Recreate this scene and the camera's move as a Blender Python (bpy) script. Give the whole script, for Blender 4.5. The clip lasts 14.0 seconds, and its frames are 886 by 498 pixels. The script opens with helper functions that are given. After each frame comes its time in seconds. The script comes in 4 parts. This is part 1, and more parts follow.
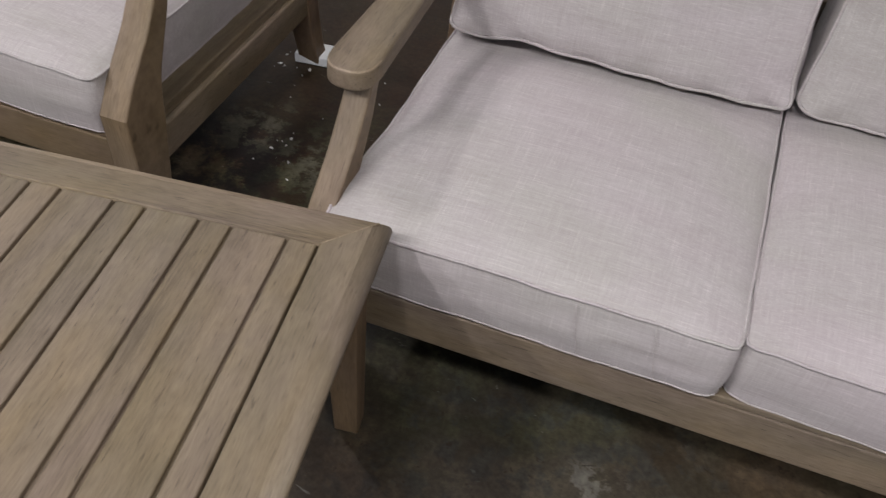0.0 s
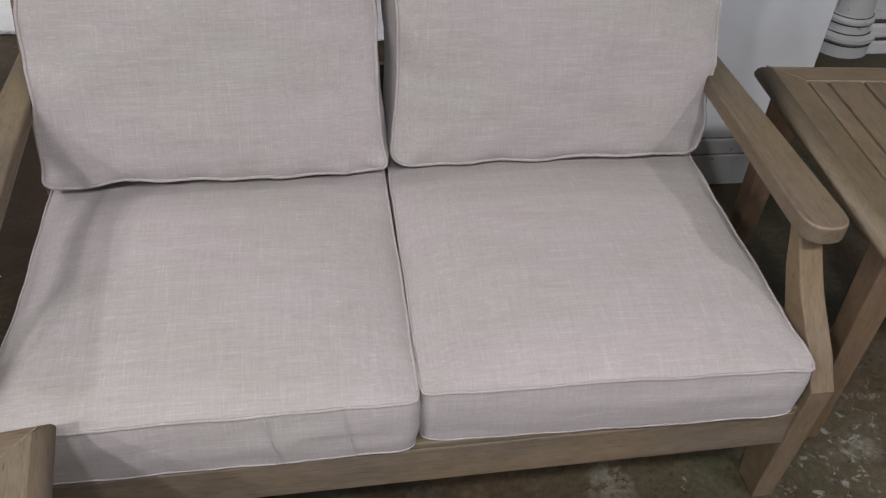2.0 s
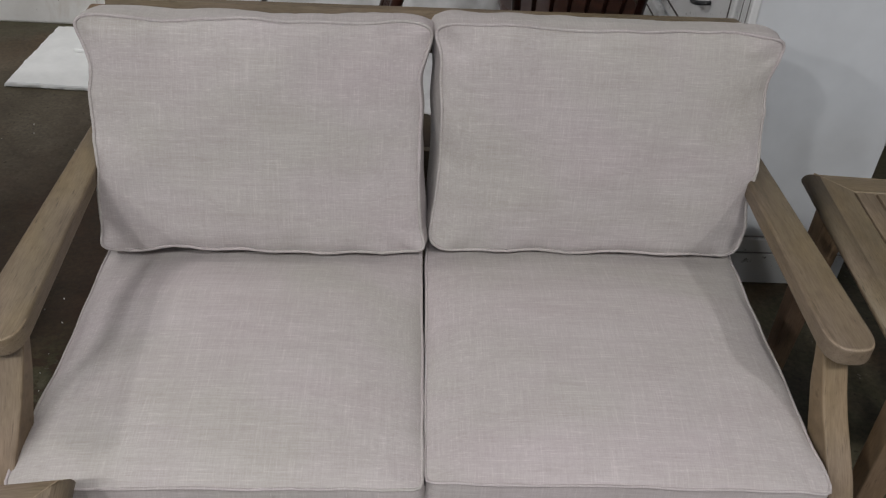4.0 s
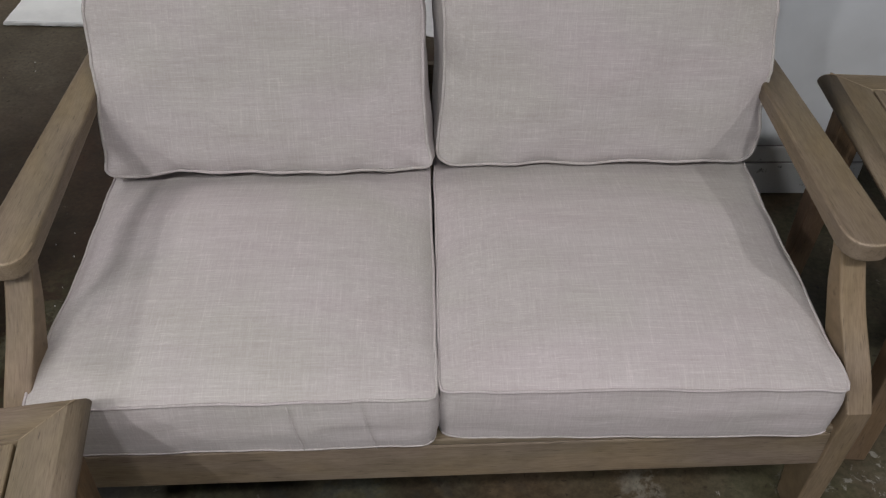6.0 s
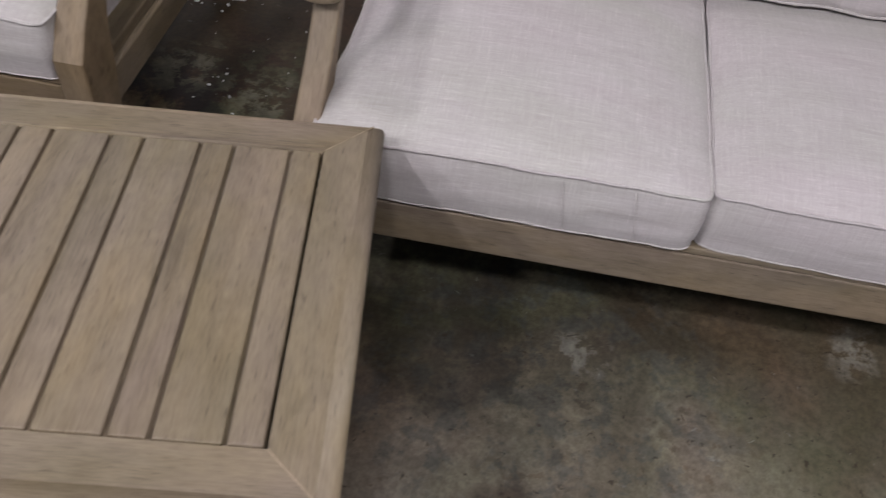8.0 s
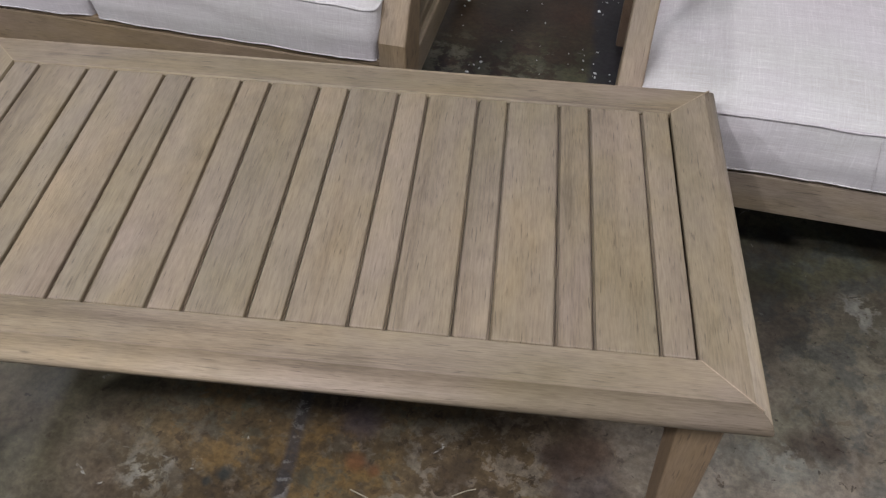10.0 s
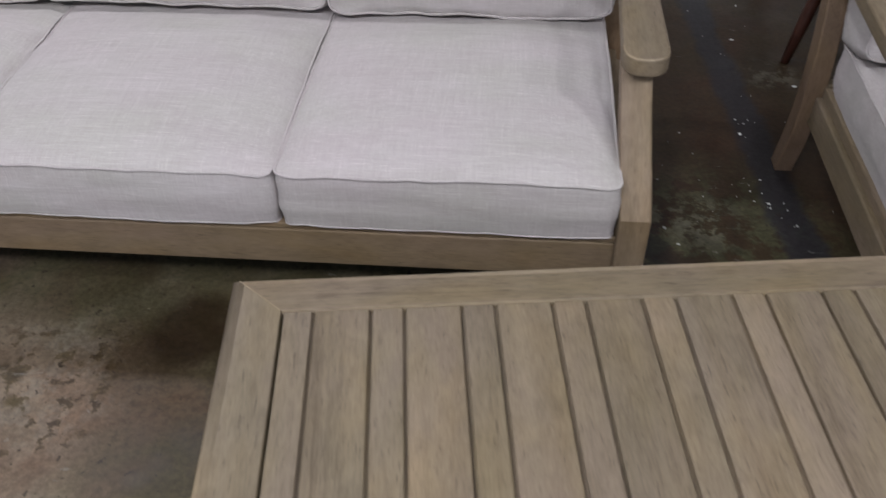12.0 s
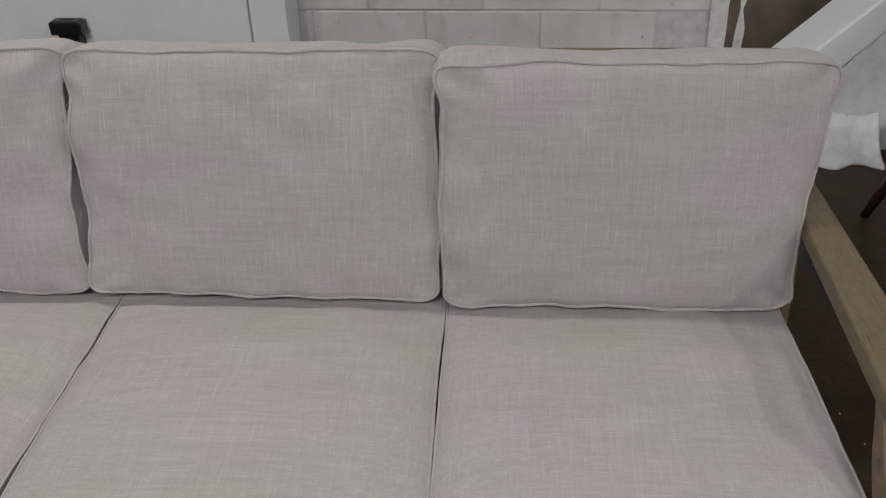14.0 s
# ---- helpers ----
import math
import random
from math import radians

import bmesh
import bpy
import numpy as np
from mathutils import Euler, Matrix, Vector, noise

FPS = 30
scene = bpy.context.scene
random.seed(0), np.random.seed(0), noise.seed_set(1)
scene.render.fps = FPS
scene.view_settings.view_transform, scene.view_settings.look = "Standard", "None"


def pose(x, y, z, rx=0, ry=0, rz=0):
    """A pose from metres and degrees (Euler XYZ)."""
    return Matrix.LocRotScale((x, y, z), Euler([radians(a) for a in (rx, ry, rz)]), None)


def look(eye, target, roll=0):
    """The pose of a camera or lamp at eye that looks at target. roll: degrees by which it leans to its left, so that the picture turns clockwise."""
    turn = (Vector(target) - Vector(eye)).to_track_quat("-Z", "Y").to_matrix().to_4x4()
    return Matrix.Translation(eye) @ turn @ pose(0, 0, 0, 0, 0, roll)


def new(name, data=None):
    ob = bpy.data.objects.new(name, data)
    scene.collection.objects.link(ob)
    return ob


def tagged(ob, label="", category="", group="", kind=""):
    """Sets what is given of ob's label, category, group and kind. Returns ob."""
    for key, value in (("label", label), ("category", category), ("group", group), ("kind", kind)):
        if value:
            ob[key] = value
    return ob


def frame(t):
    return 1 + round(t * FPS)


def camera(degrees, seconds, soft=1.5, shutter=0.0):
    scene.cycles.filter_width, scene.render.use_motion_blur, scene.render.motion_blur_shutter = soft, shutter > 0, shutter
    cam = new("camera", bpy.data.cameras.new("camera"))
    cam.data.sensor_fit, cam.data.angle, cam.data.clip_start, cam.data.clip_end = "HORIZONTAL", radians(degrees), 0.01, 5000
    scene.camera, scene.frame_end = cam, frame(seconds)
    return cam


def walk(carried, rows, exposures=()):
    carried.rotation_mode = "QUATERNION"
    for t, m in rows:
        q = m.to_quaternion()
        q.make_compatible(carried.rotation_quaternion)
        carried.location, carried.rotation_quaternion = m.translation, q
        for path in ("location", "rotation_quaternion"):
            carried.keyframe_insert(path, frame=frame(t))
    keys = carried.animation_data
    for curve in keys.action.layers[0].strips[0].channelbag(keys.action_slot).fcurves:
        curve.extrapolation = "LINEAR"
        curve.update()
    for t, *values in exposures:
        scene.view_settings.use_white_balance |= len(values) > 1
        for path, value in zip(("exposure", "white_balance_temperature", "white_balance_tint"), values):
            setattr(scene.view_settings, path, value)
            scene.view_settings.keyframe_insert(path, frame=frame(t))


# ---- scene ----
cam = camera(53.9, 14.0, soft=1.25, shutter=0.24)
PATH = [
    (0, (-0.195, -0.876, 1.3), (-0.6, 0.482, -0.111), 6.5),
    (0.2, (-0.221, -0.855, 1.302), (-0.673, 0.487, -0.11), 4.7),
    (0.5, (-0.252, -0.834, 1.309), (-0.693, 0.459, -0.151), -1.3),
    (0.8, (-0.27, -0.831, 1.324), (-0.445, 0.509, -0.151), 1.5),
    (1, (-0.28, -0.83, 1.334), (-0.295, 0.574, -0.09), 2.2),
    (1.2, (-0.275, -0.848, 1.343), (-0.198, 0.578, -0.057), 1.3),
    (1.5, (-0.242, -0.872, 1.354), (-0.013, 0.618, 0.039), 1.3),
    (2, (-0.15, -0.855, 1.417), (0.126, 0.651, 0.131), 4.0),
    (2.5, (-0.074, -0.859, 1.454), (0.093, 0.696, 0.207), 5.2),
    (3, (-0.05, -0.852, 1.482), (0.055, 0.755, 0.296), 4.9),
    (3.2, (-0.056, -0.855, 1.487), (0.044, 0.756, 0.305), 4.9),
    (5.3, (-0.049, -0.869, 1.491), (0.011, 0.718, 0.275), 1.2),
    (5.5, (-0.046, -0.878, 1.466), (0.009, 0.709, 0.249), 1.1),
    (6, (-0.043, -0.874, 1.44), (0.015, 0.643, 0.137), 1.1),
    (6.5, (-0.051, -0.879, 1.433), (0.009, 0.637, 0.13), 1.1),
    (7, (-0.077, -0.882, 1.386), (-0.031, 0.629, 0.076), 1.5),
    (7.5, (-0.187, -0.917, 1.295), (-0.189, 0.477, -0.139), 7.2),
    (8, (-0.333, -1.031, 1.297), (-0.441, 0.31, -0.182), 7.7),
    (8.5, (-0.473, -1.153, 1.27), (-0.656, 0.186, -0.205), 5.8),
    (8.7, (-0.54, -1.176, 1.272), (-0.732, 0.124, -0.235), 7.4),
    (9, (-0.573, -1.22, 1.276), (-0.868, 0.072, -0.223), 5.1),
    (9.2, (-0.599, -1.22, 1.288), (-0.954, 0.058, -0.208), 2.4),
    (11.3, (-1.053, -1.364, 1.311), (-1.177, 0.057, -0.09), -0.2),
    (11.5, (-1.148, -1.268, 1.318), (-1.258, 0.172, -0.065), -0.3),
    (11.6, (-1.177, -1.234, 1.302), (-1.306, 0.232, -0.052), -0.6),
    (12, (-1.318, -1.093, 1.332), (-1.498, 0.377, -0.011), -1.4),
    (12.5, (-1.535, -0.957, 1.345), (-1.698, 0.534, 0.022), -0.5),
    (13, (-1.66, -0.822, 1.364), (-1.738, 0.725, 0.099), -1.0),
    (13.4, (-1.693, -0.695, 1.397), (-1.771, 0.894, 0.185), -0.3),
    (13.5, (-1.692, -0.679, 1.398), (-1.781, 0.955, 0.248), -0.9),
    (13.7, (-1.682, -0.652, 1.386), (-1.793, 1.0, 0.292), -1.1),
    (14, (-1.671, -0.614, 1.365), (-1.811, 1.065, 0.287), -1.3),
]
STOPS = [(0.0, -0.22, 6470, 16), (1.0, -0.29, 6500, 12), (2.0, -0.31, 6500, 15), (3.0, -0.47, 6540, 12), (6.0, -0.45, 6550, 13), (7.0, -0.34, 6500, 14), (8.0, -0.15, 6320, 17), (9.0, 0.10, 6080, 15),
         (11.5, 0.06, 6080, 14), (12.0, -0.22, 6130, 14), (12.5, -0.29, 6200, 12), (13.0, -0.51, 6350, 9), (13.5, -0.62, 6450, 10), (14.0, -0.77, 6650, 10)]
walk(cam, [(t, look(eye, target, roll)) for t, eye, target, roll in PATH], STOPS)

# ---------------------------------------------------------------- world and lights
world = bpy.data.worlds.new("world")
scene.world = world
world.use_nodes = True
bg = world.node_tree.nodes["Background"]
bg.inputs[0].default_value = (0.80, 0.88, 1.0, 1)
bg.inputs[1].default_value = 0.05
scene.view_settings.exposure = 0.0


def area_lamp(name, eye, target, length, width, watts, colour):
    data = bpy.data.lights.new(name, "AREA")
    data.shape, data.size, data.size_y = "RECTANGLE", length, width
    data.energy, data.color = watts, colour
    ob = new(name, data)
    ob.matrix_world = look(eye, target)
    return ob


COOL = (0.96, 0.983, 1.0)
# compact lamps hung in a row over the aisle, out of view
for x, y, watts in ((-3.4, -2.65, 92), (-2.0, -2.4, 74), (-0.6, -1.9, 34), (0.8, -1.7, 50), (2.2, -1.7, 48)):
    area_lamp("unseen_ceiling_light", (x, y, 3.2), (x, y + 0.25, 0.0), 0.16, 0.22, watts, COOL)
# two more unseen lamps, added to brighten the stock and the cupboard behind
area_lamp("unseen_ceiling_light", (-0.9, 1.7, 3.3), (-0.9, 1.7, 0.0), 0.22, 0.6, 14, COOL)
area_lamp("unseen_ceiling_light", (-3.1, 1.2, 3.3), (-3.1, 1.3, 0.0), 0.22, 0.22, 54, COOL)
# broad bluish fill added behind the camera, standing in for unseen daylight
area_lamp("front_daylight_fill", (-1.3, -5.9, 1.5), (-1.1, 0.0, 1.0), 2.6, 2.4, 68, (0.78, 0.88, 1.0))

# ---------------------------------------------------------------- materials


def material(name):
    m = bpy.data.materials.new(name)
    m.use_nodes = True
    t = m.node_tree
    return m, t, t.nodes["Principled BSDF"]


def nd(t, kind, **values):
    n = t.nodes.new(kind)
    for k, v in values.items():
        n.inputs[k.replace("_", " ")].default_value = v
    return n


def mapped(t, scale, jitter=True):
    """Object coordinates, shifted by the object's own random number, then scaled."""
    co = t.nodes.new("ShaderNodeTexCoord")
    mp = nd(t, "ShaderNodeMapping", Scale=scale)
    if jitter:
        info = t.nodes.new("ShaderNodeObjectInfo")
        mul = t.nodes.new("ShaderNodeVectorMath")
        mul.operation = "MULTIPLY_ADD"
        mul.inputs[1].default_value = (7.0, 13.0, 19.0)
        t.links.new(info.outputs["Random"], mul.inputs[0])
        t.links.new(co.outputs["Object"], mul.inputs[2])
        t.links.new(mul.outputs[0], mp.inputs["Vector"])
    else:
        t.links.new(co.outputs["Object"], mp.inputs["Vector"])
    return mp.outputs["Vector"]


def noise_tex(t, vec, scale, detail=4.0, rough=0.55, distortion=0.0):
    n = nd(t, "ShaderNodeTexNoise", Scale=scale, Detail=detail, Roughness=rough, Distortion=distortion)
    t.links.new(vec, n.inputs["Vector"])
    return n.outputs["Fac"]


def ramp(t, fac, stops):
    r = t.nodes.new("ShaderNodeValToRGB")
    els = r.color_ramp.elements
    while len(els) < len(stops):
        els.new(0.5)
    for e, (p, c) in zip(els, stops):
        e.position = p
        e.color = (*c, 1) if len(c) == 3 else c
    t.links.new(fac, r.inputs["Fac"])
    return r.outputs["Color"]


def blend(t, fac, a, b, mode="MIX"):
    m = t.nodes.new("ShaderNodeMix")
    m.data_type, m.blend_type = "RGBA", mode
    for sock, v in ((m.inputs[0], fac), (m.inputs[6], a), (m.inputs[7], b)):
        if isinstance(v, (int, float)):
            sock.default_value = v
        elif isinstance(v, tuple):
            sock.default_value = (*v, 1)
        else:
            t.links.new(v, sock)
    return m.outputs[2]


def math_node(t, op, a, b):
    m = t.nodes.new("ShaderNodeMath")
    m.operation = op
    for sock, v in ((m.inputs[0], a), (m.inputs[1], b)):
        if isinstance(v, (int, float)):
            sock.default_value = v
        else:
            t.links.new(v, sock)
    return m.outputs[0]


def bump(t, bsdf, height, strength, distance):
    b = nd(t, "ShaderNodeBump", Strength=strength, Distance=distance)
    t.links.new(height, b.inputs["Height"])
    t.links.new(b.outputs["Normal"], bsdf.inputs["Normal"])


def wood(name, axis, dark=0.68, bent=False, tint=(1.0, 1.0, 1.0)):
    """Weathered grey-brown hardwood, brushed, with its grain along one axis."""
    m, t, b = material(name)

    def along(f):
        v = [1.0, 1.0, 1.0]
        v[axis] = f
        if bent:
            v[1] = f
        return mapped(t, tuple(v))

    broad = noise_tex(t, along(0.05), 26.0, 4.0, 0.55, 0.4)
    fine = noise_tex(t, along(0.07), 520.0, 3.0, 0.62)
    pores = noise_tex(t, along(0.08), 360.0, 2.0, 0.5)
    streak = noise_tex(t, along(0.035), 17.0, 7.0, 0.68, 0.3)
    mottle = noise_tex(t, along(0.6), 26.0, 4.0, 0.6, 0.5)
    worn = noise_tex(t, along(0.35), 6.0, 3.0)
    body = ramp(t, broad, [(0.28, (0.214 * dark, 0.168 * dark, 0.120 * dark)), (0.5, (0.246 * dark, 0.198 * dark, 0.145 * dark)), (0.74, (0.280 * dark, 0.230 * dark, 0.174 * dark))])
    body = blend(t, 0.26, body, ramp(t, fine, [(0.34, (0.11 * dark, 0.083 * dark, 0.057 * dark)), (0.62, (0.36 * dark, 0.30 * dark, 0.226 * dark))]))
    body = blend(t, ramp(t, pores, [(0.27, (0.62, 0.62, 0.62)), (0.37, (0, 0, 0))]), body, (0.085 * dark, 0.066 * dark, 0.046 * dark))
    body = blend(t, 1.0, body, ramp(t, streak, [(0.26, (1.08, 1.07, 1.06)), (0.48, (1.0, 1.0, 1.0)), (0.58, (0.93, 0.92, 0.90)), (0.66, (0.66, 0.64, 0.61))]), "MULTIPLY")
    body = blend(t, 1.0, body, ramp(t, mottle, [(0.30, (0.88, 0.88, 0.86)), (0.50, (1.0, 1.0, 1.0)), (0.70, (1.09, 1.09, 1.09))]), "MULTIPLY")
    body = blend(t, 1.0, body, ramp(t, worn, [(0.34, (0.88, 0.885, 0.83)), (0.50, (1.0, 0.99, 0.96)), (0.66, (1.08, 1.05, 1.05))]), "MULTIPLY")
    cast = noise_tex(t, along(0.45), 9.0, 3.0, 0.55, 0.3)
    body = blend(t, 1.0, body, ramp(t, cast, [(0.34, (1.04, 1.005, 0.885)), (0.50, (1.0, 0.995, 0.97)), (0.66, (0.985, 0.975, 1.03))]), "MULTIPLY")
    info = t.nodes.new("ShaderNodeObjectInfo")
    body = blend(t, 1.0, body, ramp(t, info.outputs["Random"], [(0.0, (1.0, 0.958, 0.885)), (1.0, (1.075, 1.028, 0.955))]), "MULTIPLY")
    body = blend(t, 1.0, body, tint, "MULTIPLY")
    t.links.new(body, b.inputs["Base Color"])
    t.links.new(ramp(t, worn, [(0.3, (0.50, 0.50, 0.50)), (0.7, (0.64, 0.64, 0.64))]), b.inputs["Roughness"])
    b.inputs["Specular IOR Level"].default_value = 0.35
    bump(t, b, fine, 0.35, 0.0012)
    return m


WOOD = [wood("weathered_wood_x", 0), wood("weathered_wood_y", 1), wood("weathered_wood_z", 2)]
# paler wood for table noses: rubbing plus front light, both in the colour
PALE_LIT = wood("pale_front_lit_wood", 0, 0.80)
# pale wood for mitre glue lines and the highlight painted on arm noses
GLINT_GLUE = wood("glint_and_glue_wood", 1, 1.0)
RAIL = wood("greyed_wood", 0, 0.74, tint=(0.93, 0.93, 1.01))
DIM = wood("brown_weathered_wood", 0, 0.56, tint=(1.05, 0.97, 0.88))
# reddish wood of legs and rear posts, with their shade put into the colour
RUDDY_SHADED = wood("shaded_reddish_wood", 2, 0.62, tint=(1.04, 0.90, 0.84))
BENT = wood("weathered_wood_bent", 2, 0.71, bent=True, tint=(1.03, 0.975, 0.95))


def linen(name, tint, upright=False):
    """Slubby plain-weave linen: fine weave, long pale threads both ways and soft bands of thicker yarn, which run across or, upright, from bottom to top."""
    m, t, b = material(name)
    weft = noise_tex(t, mapped(t, (0.14, 1, 1)), 800.0, 1.0)
    warp = noise_tex(t, mapped(t, (1, 0.14, 0.14)), 800.0, 1.0)
    slub = noise_tex(t, mapped(t, (0.045, 1, 1)), 430.0, 1.5, 0.5)
    slub2 = noise_tex(t, mapped(t, (1, 0.05, 0.05)), 400.0, 1.5, 0.5)
    band = noise_tex(t, mapped(t, (0.06, 1, 1)), 95.0, 3.0, 0.55)
    band2 = noise_tex(t, mapped(t, (1, 0.05, 0.05)), 120.0, 2.0, 0.5)
    if upright:
        slub, slub2 = slub2, slub
    clump = noise_tex(t, mapped(t, (0.3, 1, 1)), 16.0, 3.0, 0.6)
    patch = noise_tex(t, mapped(t, (0.6, 1, 1)), 4.0, 3.0)
    weave = math_node(t, "ADD", math_node(t, "MULTIPLY", weft, 0.5), math_node(t, "MULTIPLY", warp, 0.5))
    r, g, bl = tint
    col = ramp(t, weave, [(0.36, (r * 0.945, g * 0.94, bl * 0.935)), (0.64, (r * 1.04, g * 1.04, bl * 1.045))])
    col = blend(t, 1.0, col, ramp(t, slub, [(0.32, (0.955, 0.951, 0.947)), (0.50, (1.0, 1.0, 1.0)), (0.62, (1.022, 1.022, 1.025)), (0.72, (1.135, 1.135, 1.14))]), "MULTIPLY")
    col = blend(t, 1.0, col, ramp(t, slub2, [(0.32, (0.965, 0.962, 0.958)), (0.50, (1.0, 1.0, 1.0)), (0.63, (1.018, 1.018, 1.021)), (0.73, (1.105, 1.105, 1.11))]), "MULTIPLY")
    col = blend(t, 1.0, col, ramp(t, band, [(0.32, (0.968, 0.964, 0.960)), (0.68, (1.032, 1.032, 1.036))]), "MULTIPLY")
    col = blend(t, 1.0, col, ramp(t, band2, [(0.32, (0.985, 0.983, 0.981)), (0.68, (1.015, 1.015, 1.018))]), "MULTIPLY")
    col = blend(t, 1.0, col, ramp(t, clump, [(0.34, (0.970, 0.966, 0.960)), (0.66, (1.025, 1.025, 1.028))]), "MULTIPLY")
    col = blend(t, 1.0, col, ramp(t, patch, [(0.36, (0.968, 0.984, 0.940)), (0.50, (0.996, 0.990, 0.980)), (0.64, (1.014, 0.984, 0.996))]), "MULTIPLY")
    t.links.new(col, b.inputs["Base Color"])
    b.inputs["Roughness"].default_value = 0.92
    b.inputs["Specular IOR Level"].default_value = 0.12
    b.inputs["Sheen Weight"].default_value = 0.12
    b.inputs["Sheen Roughness"].default_value = 0.5
    bump(t, b, weave, 0.35, 0.001)
    return m


LINEN = linen("oatmeal_linen", (0.420, 0.384, 0.371))
UPRIGHT = linen("oatmeal_linen_upright", (0.420, 0.384, 0.371), True)
PIPING = linen("linen_piping", (0.412, 0.376, 0.363))


def concrete_floor():
    """Old stained concrete: worn pale patches, olive and rust-brown stains, dark red-brown ground, scuffs, pits, drips
    of paint and some painted shade.
    """
    m, t, b = material("stained_concrete")
    v = mapped(t, (1, 1, 1), False)
    big = noise_tex(t, v, 1.6, 6.0, 0.62, 0.4)
    mid = noise_tex(t, v, 6.0, 8.0, 0.68, 0.25)
    crisp = noise_tex(t, v, 9.0, 12.0, 0.74, 0.12)
    sharp = noise_tex(t, v, 15.0, 10.0, 0.72, 0.15)
    grit = noise_tex(t, v, 75.0, 4.0, 0.7)
    hue = noise_tex(t, v, 2.4, 4.0, 0.55, 0.4)
    pits = noise_tex(t, v, 52.0, 4.0, 0.62, 0.5)
    cluster = noise_tex(t, v, 3.1, 3.0)
    fleck = noise_tex(t, v, 24.0, 6.0, 0.70, 1.0)
    scuff = noise_tex(t, mapped(t, (0.35, 1.0, 1.0), False), 20.0, 6.0, 0.7, 1.2)

    def level(fac, lo, hi):
        r = nd(t, "ShaderNodeMapRange")
        for k, w in ((1, lo), (2, hi), (3, 0.0), (4, 1.0)):
            r.inputs[k].default_value = w
        t.links.new(fac, r.inputs[0])
        return r.outputs[0]

    def both(*facs):
        out = facs[0]
        for f in facs[1:]:
            out = math_node(t, "MULTIPLY", out, f)
        return out

    def place(x, y, reach, fade, ragged=1.6):
        """One near a point of the floor, fading out, with a ragged edge."""
        co = t.nodes.new("ShaderNodeTexCoord")
        far = t.nodes.new("ShaderNodeVectorMath")
        far.operation = "DISTANCE"
        t.links.new(co.outputs["Object"], far.inputs[0])
        far.inputs[1].default_value = (x, y, 0)
        off = math_node(t, "ADD", far.outputs["Value"], math_node(t, "MULTIPLY", math_node(t, "SUBTRACT", crisp, 0.5), ragged * fade))
        return level(off, reach + fade, reach)

    def strip(x0, y0, x1, y1, half_width, fade):
        """One along a straight line on the floor, ragged at its edges."""
        co = t.nodes.new("ShaderNodeTexCoord")
        d = Vector((x1 - x0, y1 - y0, 0)).normalized()
        shift = t.nodes.new("ShaderNodeVectorMath")
        shift.operation = "SUBTRACT"
        t.links.new(co.outputs["Object"], shift.inputs[0])
        shift.inputs[1].default_value = (x0, y0, 0)
        dot = t.nodes.new("ShaderNodeVectorMath")
        dot.operation = "DOT_PRODUCT"
        t.links.new(shift.outputs[0], dot.inputs[0])
        dot.inputs[1].default_value = (-d.y, d.x, 0)
        off = math_node(t, "ADD", dot.outputs["Value"], math_node(t, "MULTIPLY", math_node(t, "SUBTRACT", mid, 0.5), 3.0 * half_width))
        off = math_node(t, "ABSOLUTE", off, 0.0)
        off = math_node(t, "ADD", off, math_node(t, "MULTIPLY", math_node(t, "SUBTRACT", crisp, 0.5), 1.5 * fade))
        return level(off, half_width + fade, half_width)

    # broken old surface: olive-brown skin over a greyer, lighter one
    skin = ramp(t, crisp, [(0.30, (0.046, 0.036, 0.022)), (0.44, (0.062, 0.051, 0.033)), (0.56, (0.073, 0.062, 0.042)), (0.72, (0.092, 0.079, 0.056))])
    bare = ramp(t, sharp, [(0.32, (0.066, 0.056, 0.042)), (0.47, (0.098, 0.086, 0.067)), (0.60, (0.118, 0.105, 0.084)), (0.74, (0.155, 0.142, 0.120))])
    base = blend(t, level(mid, 0.46, 0.62), skin, blend(t, 0.35, skin, bare))
    tint = ramp(t, hue, [(0.34, (1.16, 0.93, 0.80)), (0.45, (1.02, 0.98, 0.90)), (0.56, (0.94, 1.02, 0.84)), (0.70, (1.06, 0.95, 0.95))])
    base = blend(t, 1.0, base, tint, "MULTIPLY")
    # worn taupe ground in front of the seats, with rust-brown blotches
    blots = noise_tex(t, v, 21.0, 8.0, 0.64, 0.15)
    specks = noise_tex(t, v, 34.0, 8.0, 0.72, 0.5)
    worn = math_node(t, "MAXIMUM", math_node(t, "MAXIMUM", place(-0.40, -0.96, 0.52, 0.25), both(place(-1.35, -0.95, 0.60, 0.25), 0.22)), both(place(-2.43, -0.34, 0.34, 0.18), 0.85))
    worn = math_node(t, "MAXIMUM", worn, both(math_node(t, "MAXIMUM", place(-0.12, -0.44, 0.34, 0.16), both(place(0.30, -0.46, 0.20, 0.30), 0.3)), 0.62))
    taupe = ramp(t, mid, [(0.32, (0.158, 0.128, 0.098)), (0.50, (0.198, 0.165, 0.130)), (0.68, (0.238, 0.204, 0.166))])
    taupe = blend(t, 0.55, taupe, blend(t, 1.0, taupe, tint, "MULTIPLY"))
    taupe = blend(t, 0.18, taupe, bare)
    base = blend(t, both(worn, 0.9), base, taupe)
    brown = both(worn, level(blots, 0.585, 0.605), level(cluster, 0.44, 0.54))
    base = blend(t, both(brown, 0.75), base, ramp(t, specks, [(0.38, (0.030, 0.020, 0.012)), (0.6, (0.085, 0.056, 0.032))]))
    # grey-blue washed patches by the loveseat's rail
    wash = both(place(-0.20, -0.14, 0.26, 0.18), level(sharp, 0.50, 0.55))
    base = blend(t, both(wash, 0.5), base, (0.056, 0.060, 0.055))
